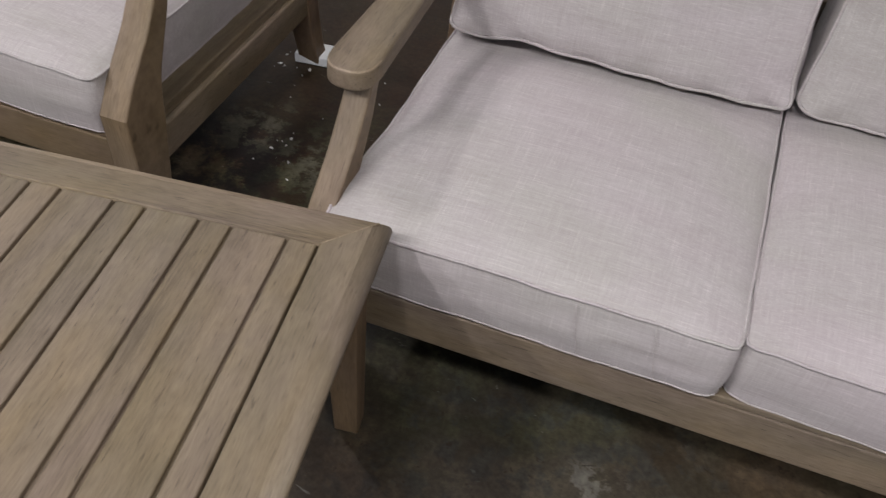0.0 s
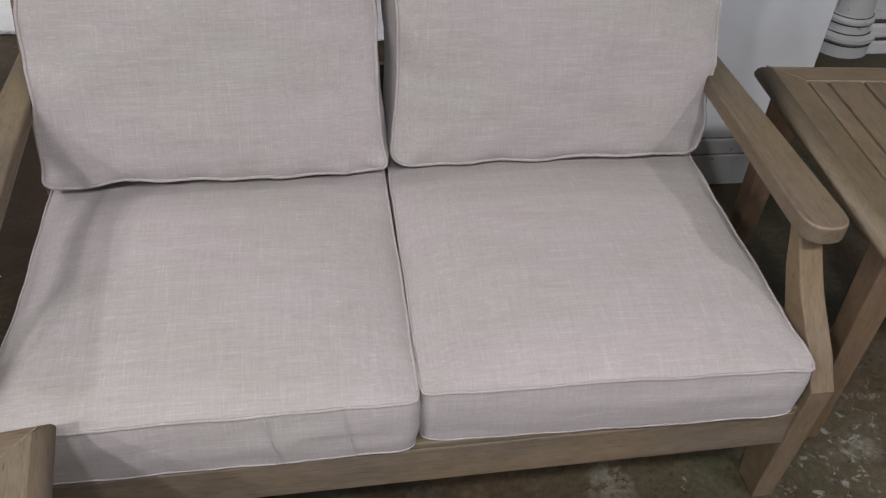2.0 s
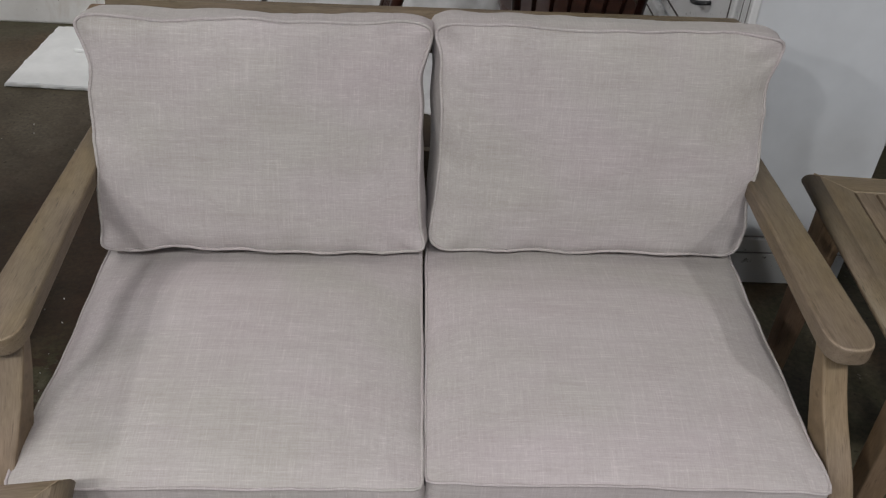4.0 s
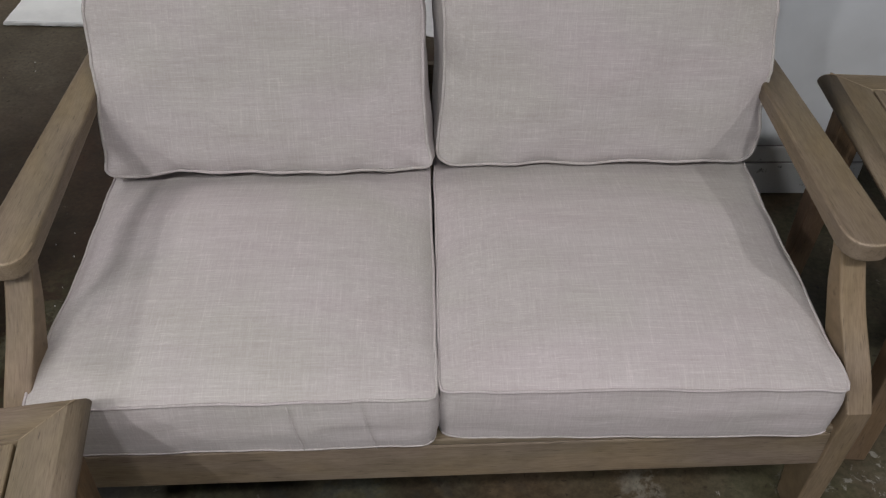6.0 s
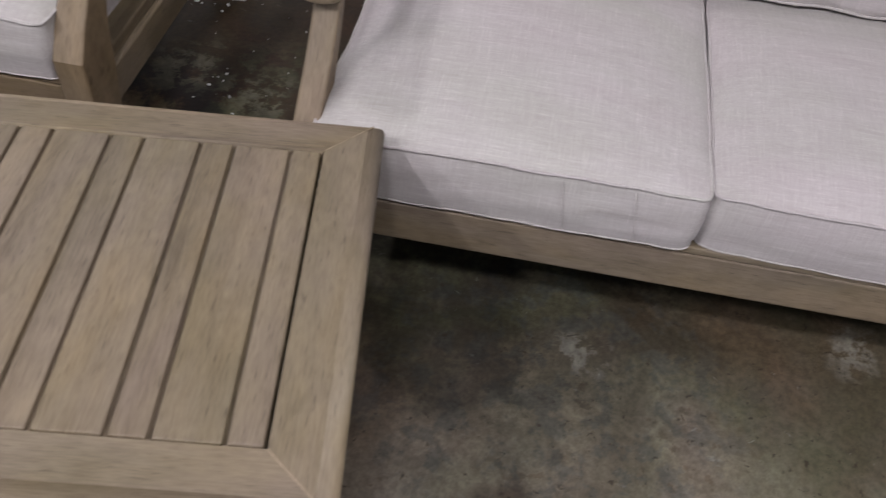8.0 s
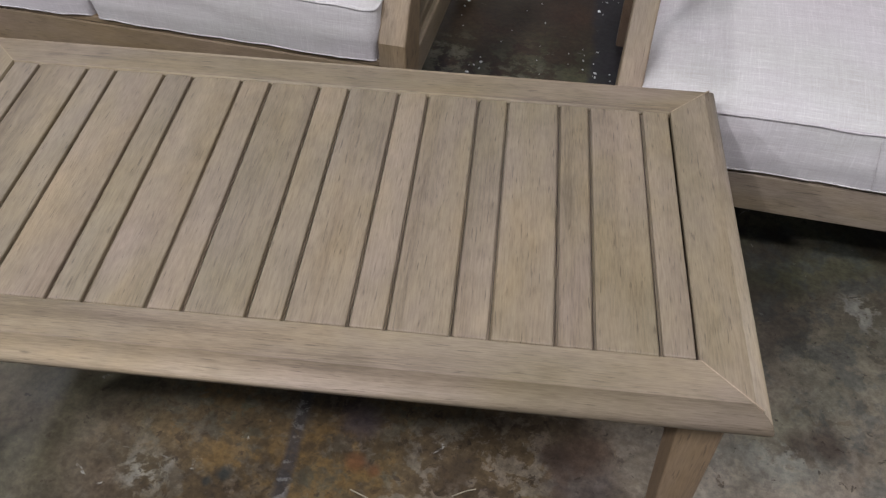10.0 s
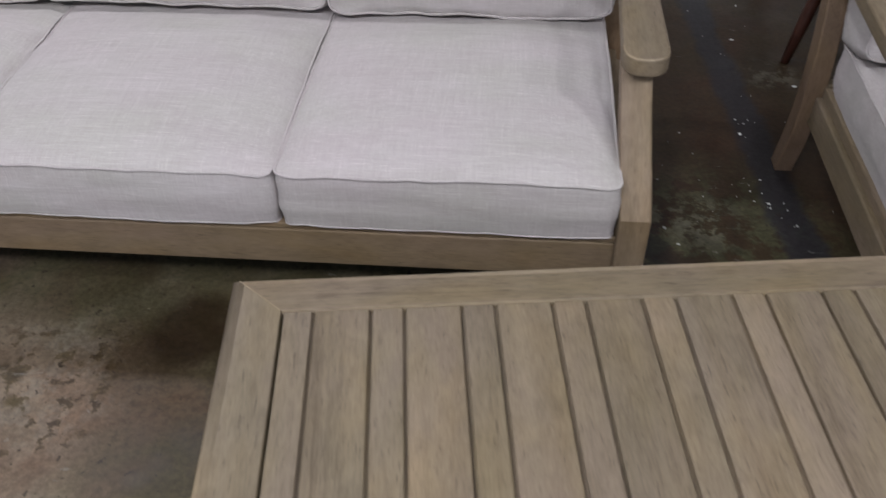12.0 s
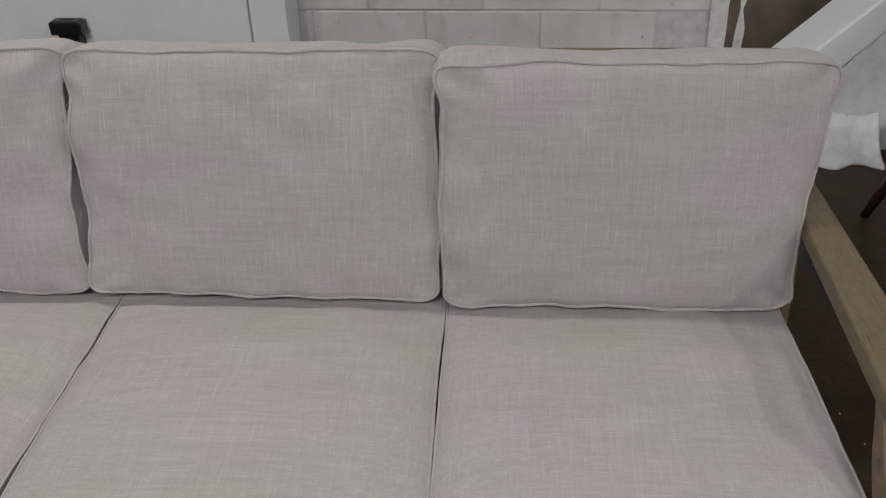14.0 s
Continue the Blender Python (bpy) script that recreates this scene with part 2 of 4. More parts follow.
    # dark stains by the rail, with the table's shadow painted in as well
    stain_shade = both(place(-0.32, -0.14, 0.38, 0.22), level(crisp, 0.55, 0.48))
    base = blend(t, both(stain_shade, 0.22), base, (0.024, 0.022, 0.018))
    # shade below the loveseat's rail and table corner, painted in as a darker tint
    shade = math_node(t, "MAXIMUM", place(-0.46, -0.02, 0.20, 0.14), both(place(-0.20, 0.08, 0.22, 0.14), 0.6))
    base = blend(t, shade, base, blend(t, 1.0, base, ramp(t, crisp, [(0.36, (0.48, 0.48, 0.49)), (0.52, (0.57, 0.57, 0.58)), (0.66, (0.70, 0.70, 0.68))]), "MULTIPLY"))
    dust = both(place(0.92, 0.02, 0.16, 0.16), level(specks, 0.565, 0.59))
    base = blend(t, both(dust, 0.6), base, (0.30, 0.285, 0.25))
    # darker red-brown ground between the sofas and behind them
    dark_ground = math_node(t, "MAXIMUM", math_node(t, "MAXIMUM", place(-0.78, 0.95, 0.60, 0.35), place(0.1, 1.4, 0.5, 0.4)), both(place(-0.80, 1.75, 0.5, 0.35), 0.9))
    base = blend(t, dark_ground, base, blend(t, 1.0, base, (0.50, 0.355, 0.30), "MULTIPLY"))
    moss = both(place(-0.88, 0.42, 0.16, 0.22), level(sharp, 0.46, 0.54))
    base = blend(t, both(moss, 0.6), base, ramp(t, crisp, [(0.35, (0.020, 0.024, 0.010)), (0.6, (0.085, 0.088, 0.045))]))
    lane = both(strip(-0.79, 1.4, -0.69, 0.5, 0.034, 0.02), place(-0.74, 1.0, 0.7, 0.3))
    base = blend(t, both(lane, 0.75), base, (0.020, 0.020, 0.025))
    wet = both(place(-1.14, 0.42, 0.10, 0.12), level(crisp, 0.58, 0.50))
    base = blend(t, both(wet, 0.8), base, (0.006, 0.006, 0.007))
    scab = both(math_node(t, "MAXIMUM", math_node(t, "MAXIMUM", place(-1.11, 0.57, 0.05, 0.08), place(-0.91, 0.51, 0.05, 0.07)), math_node(t, "MAXIMUM", place(-0.97, 0.53, 0.03, 0.06), both(place(-0.64, 1.19, 0.05, 0.05), 1.0))), level(sharp, 0.50, 0.54))
    base = blend(t, both(scab, 0.75), base, ramp(t, crisp, [(0.36, (0.044, 0.038, 0.026)), (0.60, (0.125, 0.112, 0.078))]))
    back = place(-1.62, 1.75, 0.40, 0.25)
    base = blend(t, both(back, 0.75), base, ramp(t, mid, [(0.34, (0.060, 0.046, 0.030)), (0.50, (0.112, 0.092, 0.064)), (0.66, (0.150, 0.130, 0.098))]))
    smear = both(place(-2.21, -0.10, 0.10, 0.10), level(sharp, 0.49, 0.54))
    base = blend(t, both(smear, 0.45), base, (0.17, 0.155, 0.13))
    flakes = both(place(-2.24, -0.11, 0.13, 0.08), level(blots, 0.555, 0.58))
    base = blend(t, both(flakes, 0.7), base, ramp(t, crisp, [(0.4, (0.034, 0.024, 0.012)), (0.6, (0.075, 0.058, 0.026))]))
    ruddy = place(-1.93, -0.14, 0.20, 0.14)
    base = blend(t, ruddy, base, blend(t, 1.0, base, (0.90, 0.82, 0.78), "MULTIPLY"))
    # round dark stain before the sofa
    spot = place(-1.985, 0.072, 0.072, 0.045, 0.9)
    base = blend(t, both(spot, 0.72), base, blend(t, 1.0, base, (0.34, 0.24, 0.22), "MULTIPLY"))
    # rust-brown patch, with a dark crack through it
    home = place(-0.96, -0.63, 0.30, 0.18)
    base = blend(t, both(place(-1.08, -0.64, 0.46, 0.22), 0.85), base, blend(t, 1.0, base, ramp(t, sharp, [(0.36, (0.42, 0.38, 0.34)), (0.50, (0.60, 0.56, 0.51)), (0.64, (0.82, 0.79, 0.74))]), "MULTIPLY"))
    rust = both(home, level(math_node(t, "ADD", both(blots, 0.7), both(specks, 0.3)), 0.462, 0.500))
    base = blend(t, both(rust, 0.88), base, ramp(t, math_node(t, "ADD", both(hue, 0.5), both(sharp, 0.5)), [(0.38, (0.018, 0.012, 0.008)), (0.45, (0.046, 0.030, 0.014)), (0.51, (0.072, 0.048, 0.022)), (0.56, (0.088, 0.054, 0.021)), (0.62, (0.034, 0.021, 0.012))]))
    ash = both(place(-0.98, -0.70, 0.36, 0.2), level(specks, 0.44, 0.40))
    base = blend(t, both(ash, 0.22), base, (0.145, 0.118, 0.088))
    grime = both(place(-0.95, -0.62, 0.36, 0.16), level(specks, 0.585, 0.615))
    base = blend(t, both(grime, 0.75), base, (0.026, 0.018, 0.011))
    ochre = both(math_node(t, "MAXIMUM", place(-1.02, -0.61, 0.06, 0.06), place(-1.17, -0.63, 0.04, 0.06)), level(sharp, 0.47, 0.55))
    base = blend(t, both(ochre, 0.6), base, (0.115, 0.068, 0.022))
    lilac = place(-0.612, -0.535, 0.035, 0.05, 1.8)
    base = blend(t, both(lilac, 0.55), base, (0.062, 0.048, 0.048))
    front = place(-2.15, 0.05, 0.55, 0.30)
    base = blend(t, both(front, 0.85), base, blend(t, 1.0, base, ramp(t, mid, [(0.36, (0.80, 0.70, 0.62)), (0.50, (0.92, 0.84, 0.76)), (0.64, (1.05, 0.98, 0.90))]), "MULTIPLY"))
    plum = place(-0.998, -0.518, 0.022, 0.022, 1.2)
    base = blend(t, both(plum, 0.6), base, (0.045, 0.034, 0.038))
    crack = both(strip(-1.115, -0.40, -1.070, -0.83, 0.006, 0.010), place(-1.09, -0.65, 0.32, 0.1), level(crisp, 0.36, 0.46))
    base = blend(t, both(crack, 0.8), base, blend(t, level(specks, 0.53, 0.58), (0.030, 0.027, 0.027), (0.13, 0.122, 0.115)))
    for x, y, r, colour in ((-0.983, -0.598, 0.010, (0.095, 0.043, 0.018)), (-0.950, -0.604, 0.007, (0.095, 0.043, 0.018)), (-1.148, -0.737, 0.012, (0.075, 0.042, 0.020)),
                            (-0.622, -0.482, 0.028, (0.055, 0.034, 0.022)), (-0.221, -0.364, 0.018, (0.055, 0.038, 0.026)), (-1.184, -0.673, 0.007, (0.016, 0.018, 0.016)),
                            (-1.206, -0.690, 0.005, (0.016, 0.018, 0.016)), (-2.300, -0.075, 0.010, (0.045, 0.030, 0.015)), (-2.283, -0.141, 0.009, (0.060, 0.042, 0.016)), (-2.335, -0.06, 0.006, (0.045, 0.030, 0.015)),
                            (-0.823, -0.582, 0.016, (0.040, 0.026, 0.014)), (-0.808, -0.557, 0.012, (0.036, 0.024, 0.013)), (-0.666, -0.497, 0.014, (0.040, 0.026, 0.018)), (-0.268, -0.374, 0.016, (0.050, 0.036, 0.026))):
        base = blend(t, both(place(x, y, r, 1.4 * r, 2.6), 0.8), base, colour)
    # drips and splats of pale paint
    for x, y, r in ((-0.126, -0.042, 0.022), (0.385, 0.105, 0.018), (0.375, 0.06, 0.014), (-0.293, -0.405, 0.026), (0.925, 0.118, 0.014), (-1.316, -0.705, 0.018), (-0.55, -0.36, 0.014)):
        splat = both(place(x, y, r, 0.04, 4.2), level(sharp, 0.47, 0.52))
        base = blend(t, both(splat, 0.62), base, (0.20, 0.185, 0.150))
    base = blend(t, 1.0, base, ramp(t, big, [(0.32, (0.76, 0.74, 0.72)), (0.52, (1.0, 1.0, 1.0)), (0.72, (1.16, 1.16, 1.16))]), "MULTIPLY")
    base = blend(t, 0.25, base, blend(t, 1.0, base, ramp(t, grit, [(0.36, (0.2, 0.2, 0.2)), (0.62, (1.9, 1.9, 1.9))]), "MULTIPLY"))
    # scuffs, specks of old paint and plaster, brown pits
    base = blend(t, both(level(scuff, 0.655, 0.69), level(big, 0.44, 0.54), 0.45), base, (0.24, 0.23, 0.21))
    base = blend(t, both(level(fleck, 0.675, 0.70), level(cluster, 0.47, 0.56), 0.65), base, (0.30, 0.29, 0.26))
    base = blend(t, both(level(pits, 0.365, 0.325), 0.75), base, (0.026, 0.018, 0.012))
    t.links.new(base, b.inputs["Base Color"])
    t.links.new(ramp(t, mid, [(0.3, (0.36, 0.36, 0.36)), (0.7, (0.62, 0.62, 0.62))]), b.inputs["Roughness"])
    b.inputs["Specular IOR Level"].default_value = 0.22
    bump(t, b, math_node(t, "ADD", grit, sharp), 0.18, 0.002)
    return m


FLOOR = concrete_floor()


def paint(name, colour, rough=0.45, mottling=0.05, scale=6.0, relief=0.0):
    m, t, b = material(name)
    v = mapped(t, (1, 1, 1))
    n = noise_tex(t, v, scale, 5.0, 0.6)
    lo = tuple(c * (1 - 2 * mottling) for c in colour)
    hi = tuple(min(1.0, c * (1 + mottling)) for c in colour)
    t.links.new(ramp(t, n, [(0.3, lo), (0.7, hi)]), b.inputs["Base Color"])
    b.inputs["Roughness"].default_value = rough
    if relief:
        bump(t, b, noise_tex(t, v, scale * 12, 3.0), 0.4, relief)
    return m


WHITE = paint("white_lacquer", (0.82, 0.83, 0.83), 0.38, 0.03)
OFFWHITE = paint("aged_white_paint", (0.60, 0.61, 0.62), 0.45, 0.04)
FOAM = paint("white_foam_board", (0.80, 0.80, 0.78), 0.8, 0.04, 12.0, 0.002)
FLEECE = paint("white_fleece", (0.78, 0.77, 0.76), 0.95, 0.06, 25.0, 0.004)
PLASTER = paint("old_plaster", (0.60, 0.59, 0.56), 0.9, 0.15, 40.0)
STRAW = paint("dry_straw", (0.23, 0.195, 0.135), 0.8, 0.15, 60.0)
BLACK = paint("black_plastic", (0.012, 0.012, 0.013), 0.3, 0.1)
CHARCOAL = paint("charcoal_plastic", (0.035, 0.036, 0.038), 0.4, 0.1)
DARKWOOD = paint("mahogany_stain", (0.045, 0.016, 0.010), 0.32, 0.3, 14.0)
WALLPAINT = paint("plain_wall_paint", (0.22, 0.217, 0.21), 0.8, 0.05, 2.0)


def painted_block():
    """Thin white paint over blocks, with brown showing through in smears and a few pits."""
    m, t, b = material("painted_block")
    v = mapped(t, (1, 1, 1))
    n = noise_tex(t, v, 5.0, 5.0, 0.6)
    smear = noise_tex(t, mapped(t, (1.0, 1.0, 0.5)), 4.0, 6.0, 0.65, 0.8)
    col = ramp(t, n, [(0.3, (0.55, 0.53, 0.50)), (0.7, (0.68, 0.665, 0.635))])
    col = blend(t, ramp(t, smear, [(0.54, (0, 0, 0)), (0.68, (0.55, 0.55, 0.55))]), col, (0.46, 0.39, 0.33))
    pits = noise_tex(t, v, 36.0, 3.0, 0.6)
    col = blend(t, ramp(t, pits, [(0.27, (0.8, 0.8, 0.8)), (0.31, (0, 0, 0))]), col, (0.26, 0.22, 0.19))
    t.links.new(col, b.inputs["Base Color"])
    b.inputs["Roughness"].default_value = 0.8
    bump(t, b, noise_tex(t, v, 60.0, 4.0), 0.4, 0.003)
    return m


BLOCK = painted_block()
MORTAR = paint("painted_mortar", (0.58, 0.56, 0.53), 0.9, 0.12, 20.0, 0.003)
BRUSHED = paint("brushed_white_paint", (0.70, 0.68, 0.65), 0.7, 0.10, 30.0, 0.002)
BROWN = paint("bare_brown_board", (0.14, 0.105, 0.08), 0.7, 0.2, 7.0, 0.002)


def distressed():
    """White paint rubbed through along dark lines."""
    m, t, b = material("distressed_white_paint")
    v = mapped(t, (1, 1, 1))
    rub = noise_tex(t, v, 40.0, 6.0, 0.7)
    n = noise_tex(t, v, 5.0, 4.0)
    col = ramp(t, n, [(0.3, (0.60, 0.59, 0.58)), (0.7, (0.72, 0.72, 0.71))])
    col = blend(t, ramp(t, rub, [(0.60, (0, 0, 0)), (0.70, (0.85, 0.85, 0.85))]), col, (0.08, 0.06, 0.05))
    t.links.new(col, b.inputs["Base Color"])
    b.inputs["Roughness"].default_value = 0.55
    return m


DISTRESSED = distressed()
FAINT = paint("grey_joint_shadow", (0.30, 0.285, 0.28), 0.6, 0.2, 60.0)
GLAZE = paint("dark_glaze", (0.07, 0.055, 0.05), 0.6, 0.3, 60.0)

# ---------------------------------------------------------------- mesh helpers


def part(name, bm, mat, parent=None, label="", smooth=False):
    me = bpy.data.meshes.new(name)
    bmesh.ops.recalc_face_normals(bm, faces=bm.faces)
    bm.to_mesh(me)
    bm.free()
    me.materials.append(mat)
    if smooth:
        for p in me.polygons:
            p.use_smooth = True
    ob = new(name, me)
    if parent:
        ob.parent = parent
    if label:
        tagged(ob, label)
    return ob


def box(lo, hi, bevel=0.004, segments=2, bm=None):
    bm = bm or bmesh.new()
    own = bmesh.new()
    bmesh.ops.create_cube(own, size=1.0)
    lo, hi = Vector(lo), Vector(hi)
    for v in own.verts:
        v.co = Vector([lo[i] + (v.co[i] + 0.5) * (hi[i] - lo[i]) for i in range(3)])
    if bevel:
        bmesh.ops.bevel(own, geom=own.edges[:], offset=bevel, segments=segments, profile=0.5, affect="EDGES")
    me = bpy.data.meshes.new("tmp")
    own.to_mesh(me)
    own.free()
    bm.from_mesh(me)
    bpy.data.meshes.remove(me)
    return bm


def prism(outline, a, b, axis=0, bevel=0.004, segments=2):
    """A flat outline given in the two other axes, drawn out along one axis from a to b."""
    bm = bmesh.new()

    def put(p, w):
        c = list(p)
        c.insert(axis, w)
        return bm.verts.new(c)

    low = [put(p, a) for p in outline]
    top = [put(p, b) for p in outline]
    n = len(outline)
    bm.faces.new(low)
    bm.faces.new(top)
    for i in range(n):
        bm.faces.new((low[i], low[(i + 1) % n], top[(i + 1) % n], top[i]))
    bmesh.ops.recalc_face_normals(bm, faces=bm.faces)
    if bevel:
        rims = [e for e in bm.edges if all(v in low for v in e.verts) or all(v in top for v in e.verts)]
        bmesh.ops.bevel(bm, geom=rims, offset=bevel, segments=segments, profile=0.5, affect="EDGES")
    return bm


def spline(points, steps=6):
    """A smooth line through points (Catmull-Rom)."""
    pts = [Vector(p) for p in points]
    ext = [2 * pts[0] - pts[1], *pts, 2 * pts[-1] - pts[-2]]
    out = []
    for i in range(1, len(ext) - 2):
        p0, p1, p2, p3 = ext[i - 1 : i + 3]
        for k in range(steps):
            s = k / steps
            out.append(0.5 * (2 * p1 + (p2 - p0) * s + (2 * p0 - 5 * p1 + 4 * p2 - p3) * s * s + (3 * p1 - p0 - 3 * p2 + p3) * s**3))
    return out + [pts[-1]]


def tube(points, radius, closed=False, sides=8, bm=None):
    """A round cord along points; radius may be a list."""
    bm = bm or bmesh.new()
    pts = [Vector(p) for p in points]
    n, rings = len(pts), []
    for i, p in enumerate(pts):
        ahead = (pts[(i + 1) % n] if closed or i < n - 1 else p) - (pts[i - 1] if closed or i else p)
        ahead.normalize()
        side = ahead.cross(Vector((0, 0, 1)))
        if side.length < 0.1:
            side = ahead.cross(Vector((0, 1, 0)))
        side.normalize()
        up = side.cross(ahead)
        r = radius[i] if isinstance(radius, (list, tuple)) else radius
        rings.append([bm.verts.new(p + r * (math.cos(2 * math.pi * k / sides) * side + math.sin(2 * math.pi * k / sides) * up)) for k in range(sides)])
    for i in range(n if closed else n - 1):
        a, b = rings[i], rings[(i + 1) % n]
        for k in range(sides):
            bm.faces.new((a[k], a[(k + 1) % sides], b[(k + 1) % sides], b[k]))
    if not closed:
        bm.faces.new(rings[0])
        bm.faces.new(rings[-1])
    return bm


def thing(name, m, label, category, group="", kind=""):
    ob = new(name)
    ob.matrix_world = m
    return tagged(ob, label, category, group, kind)


# ---------------------------------------------------------------- setting
WALL_Y = 2.62


def plain(name, lo, hi, mat, label, category):
    return tagged(part(name, box(lo, hi, 0), mat), label, category, kind="structure")


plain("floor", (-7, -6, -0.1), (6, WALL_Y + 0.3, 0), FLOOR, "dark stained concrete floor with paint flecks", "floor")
# unseen ceiling and side walls close the room, grey to limit bounced light
plain("ceiling", (-7, -6, 3.4), (6, WALL_Y + 0.3, 3.5), WALLPAINT, "plain grey ceiling, unseen", "ceiling")
plain("wall_south", (-7, -6.2, 0), (6, -6, 3.4), WALLPAINT, "plain painted wall", "wall")
plain("wall_west", (-7.2, -6, 0), (-7, WALL_Y, 3.4), WALLPAINT, "plain painted wall", "wall")
plain("wall_east", (6, -6, 0), (6.2, WALL_Y, 3.4), WALLPAINT, "plain painted wall", "wall")
wall_north = plain("wall_north", (-7, WALL_Y, 0), (6, WALL_Y + 0.2, 3.4), MORTAR, "white-painted concrete block wall", "wall")

# ---------------------------------------------------------------- seating


def soft_cover(w, d, h, crown, bulge, seed, round_corner=24.0, n=44, nz=8, sag=0.0, fold=0.0, waviness=1.0, pinch=(0.0, 0.0), low_corner=24.0, low_crown=1.0, boxy=False, taper=(0.0, 0.0)):
    """A stuffed box: flat seams, crowned faces, bulging sides, lightly creased. Returns the mesh and its two seam loops."""
    bm = bmesh.new()
    rim = []
    for side in range(4):
        for k in range(n):
            s = -1 + 2 * k / n
            rim.append(((s, -1), (1, s), (-s, 1), (-1, -s))[side])

    def plan(a, b, c):
        # squares whose corners are rounded off, more so at the lower seam
        e = round_corner if c > 0 else low_corner
        r = (abs(a) ** e + abs(b) ** e) ** (1 / e) if (a or b) else 1.0
        m = max(abs(a), abs(b))
        f = m / r if r else 1.0
        return a * f, b * f

    def waver(x, y, z, amount):
        p = Vector((x * 5.0 + seed * 7.3, y * 5.0, z * 5.0))
        q = Vector((x * 13.0 - seed * 3.1, y * 13.0, z * 9.0))
        return amount * (noise.noise(p) + 0.5 * noise.noise(q))

    def spot(a, b, c):
        x, y = plan(a, b, c)
        m = max(abs(a), abs(b))
        puff = (1 - abs(x) ** 2.4) * (1 - abs(y) ** 2.4)
        # a seat is pressed flat where the back cushion stands on it
        press = 1 - 0.75 * min(1.0, max(0.0, (y - 0.25) / 0.45)) if boxy else 1.0
        z = c * (h / 2 + crown * press * (1.0 if c > 0 else low_crown) * max(0.0, puff) ** 0.6)
        px, py = x * w / 2, y * d / 2
        z += waver(px, py, c, 0.006 * waviness) * (0.35 + 0.65 * m) * (0.25 if boxy and c < 0 else 1.0)
        # fine puckers along the seam
        edge = math.exp(-(1 - m) * 16)
        z += c * 0.0016 * waviness * edge * (noise.noise(Vector((px * 70, py * 70, seed + c))) + 0.6 * math.sin(55 * (px + py) + 3 * seed))
        # small tucks that run in from the corners
        near = min(1.0, abs(x)) * min(1.0, abs(y))
        z -= c * fold * max(0.0, near - 0.55) * (0.5 + 0.5 * math.sin(18 * (abs(x) - abs(y)) + seed))
        z -= sag * (1 - y * y) * 0.5
        side = 0 if x < 0 else 1
        px -= pinch[side] * x * abs(x) ** 3 * (1 - y * y)
        py -= 0.005 * y * abs(y) ** 3 * (1 - x * x) * (0.0 if boxy else 1.0)
        if not boxy:
            # corners stand out like ears, with a neck below the upper ones
            px += 0.008 * x * abs(x) ** 5 * (math.exp(-(((y - 0.95) / 0.16) ** 2)) - 0.7 * math.exp(-(((y - 0.62) / 0.20) ** 2)) + 0.5 * math.exp(-(((y + 0.97) / 0.12) ** 2)))
        px -= taper[side] * x * abs(x) * 0.5 * (1 - y)
        k = 0.0 if boxy else c
        if boxy:
            # the boxing tucks in below and its upper seam is drawn back a little
            tuck = 0.004 if c < 0 else 0.003
            px -= tuck * x * abs(x) ** 7
            py -= tuck * y * abs(y) ** 7
        px += waver(py, px, k + 3, 0.005 * waviness)
        py += waver(px, py, k + 5, 0.005 * waviness)
        return Vector((px, py, z))

    loops = {}
    for c in (1, -1):
        rings = []
        levels = [1 - (k / 22) for k in range(22)]
        for lv in levels:
            lv = lv**0.8
            rings.append([bm.verts.new(spot(a * lv, b * lv, c)) for a, b in rim])
        mid = bm.verts.new(spot(0, 0, c))
        for r0, r1 in zip(rings, rings[1:]):
            for i in range(len(rim)):
                j = (i + 1) % len(rim)
                bm.faces.new((r0[i], r0[j], r1[j], r1[i]))
        for i in range(len(rim)):
            bm.faces.new((rings[-1][i], rings[-1][(i + 1) % len(rim)], mid))
        loops[c] = rings[0]
    prev = loops[1]
    for k in range(1, nz + 1):
        s = k / nz
        if k == nz:
            ring = loops[-1]
        else:
            ring = []
            for i in range(len(rim)):
                p = loops[1][i].co.lerp(loops[-1][i].co, s)
                away = Vector((rim[i][0] if abs(rim[i][0]) > 0.98 else 0, rim[i][1] if abs(rim[i][1]) > 0.98 else 0, 0))
                q = p + away.normalized() * (bulge * math.sin(math.pi * s) * (1 + waver(p.x, p.y, s, 0.8)) + (0.0024 * math.sin(math.pi * s) ** 0.5 * noise.noise(Vector((p.x * 17, p.y * 17, seed + 0.6 * s))) if boxy else 0.0))
                ring.append(bm.verts.new(q))
        for i in range(len(rim)):
            j = (i + 1) % len(rim)
            bm.faces.new((prev[i], prev[j], ring[j], ring[i]))
        prev = ring
    for loop in loops.values():
        for a, b in zip(loop, loop[1:] + loop[:1]):
            bm.edges.get((a, b)).smooth = False
    return bm, [v.co.copy() for v in loops[1]], [v.co.copy() for v in loops[-1]]


def cushion(name, m, w, d, h, crown, bulge, seed, label, group, welt=0.0030, cloth=LINEN, proud=0.0006, **more):
    ob = thing(name, m, label, "cushion", group)
    bm, top, low = soft_cover(w, d, h, crown, bulge, seed, **more)
    part("cover", bm, cloth, ob, smooth=True)
    for loop in (top, low):
        mid = sum(loop, Vector()) / len(loop)
        pts = [p + (p - mid).normalized() * proud for p in loop]
        part("piping", tube(pts, welt if loop is top else 0.45 * welt, True, 8), PIPING, ob, "self-welted linen piping along the seam", smooth=True)
    return ob


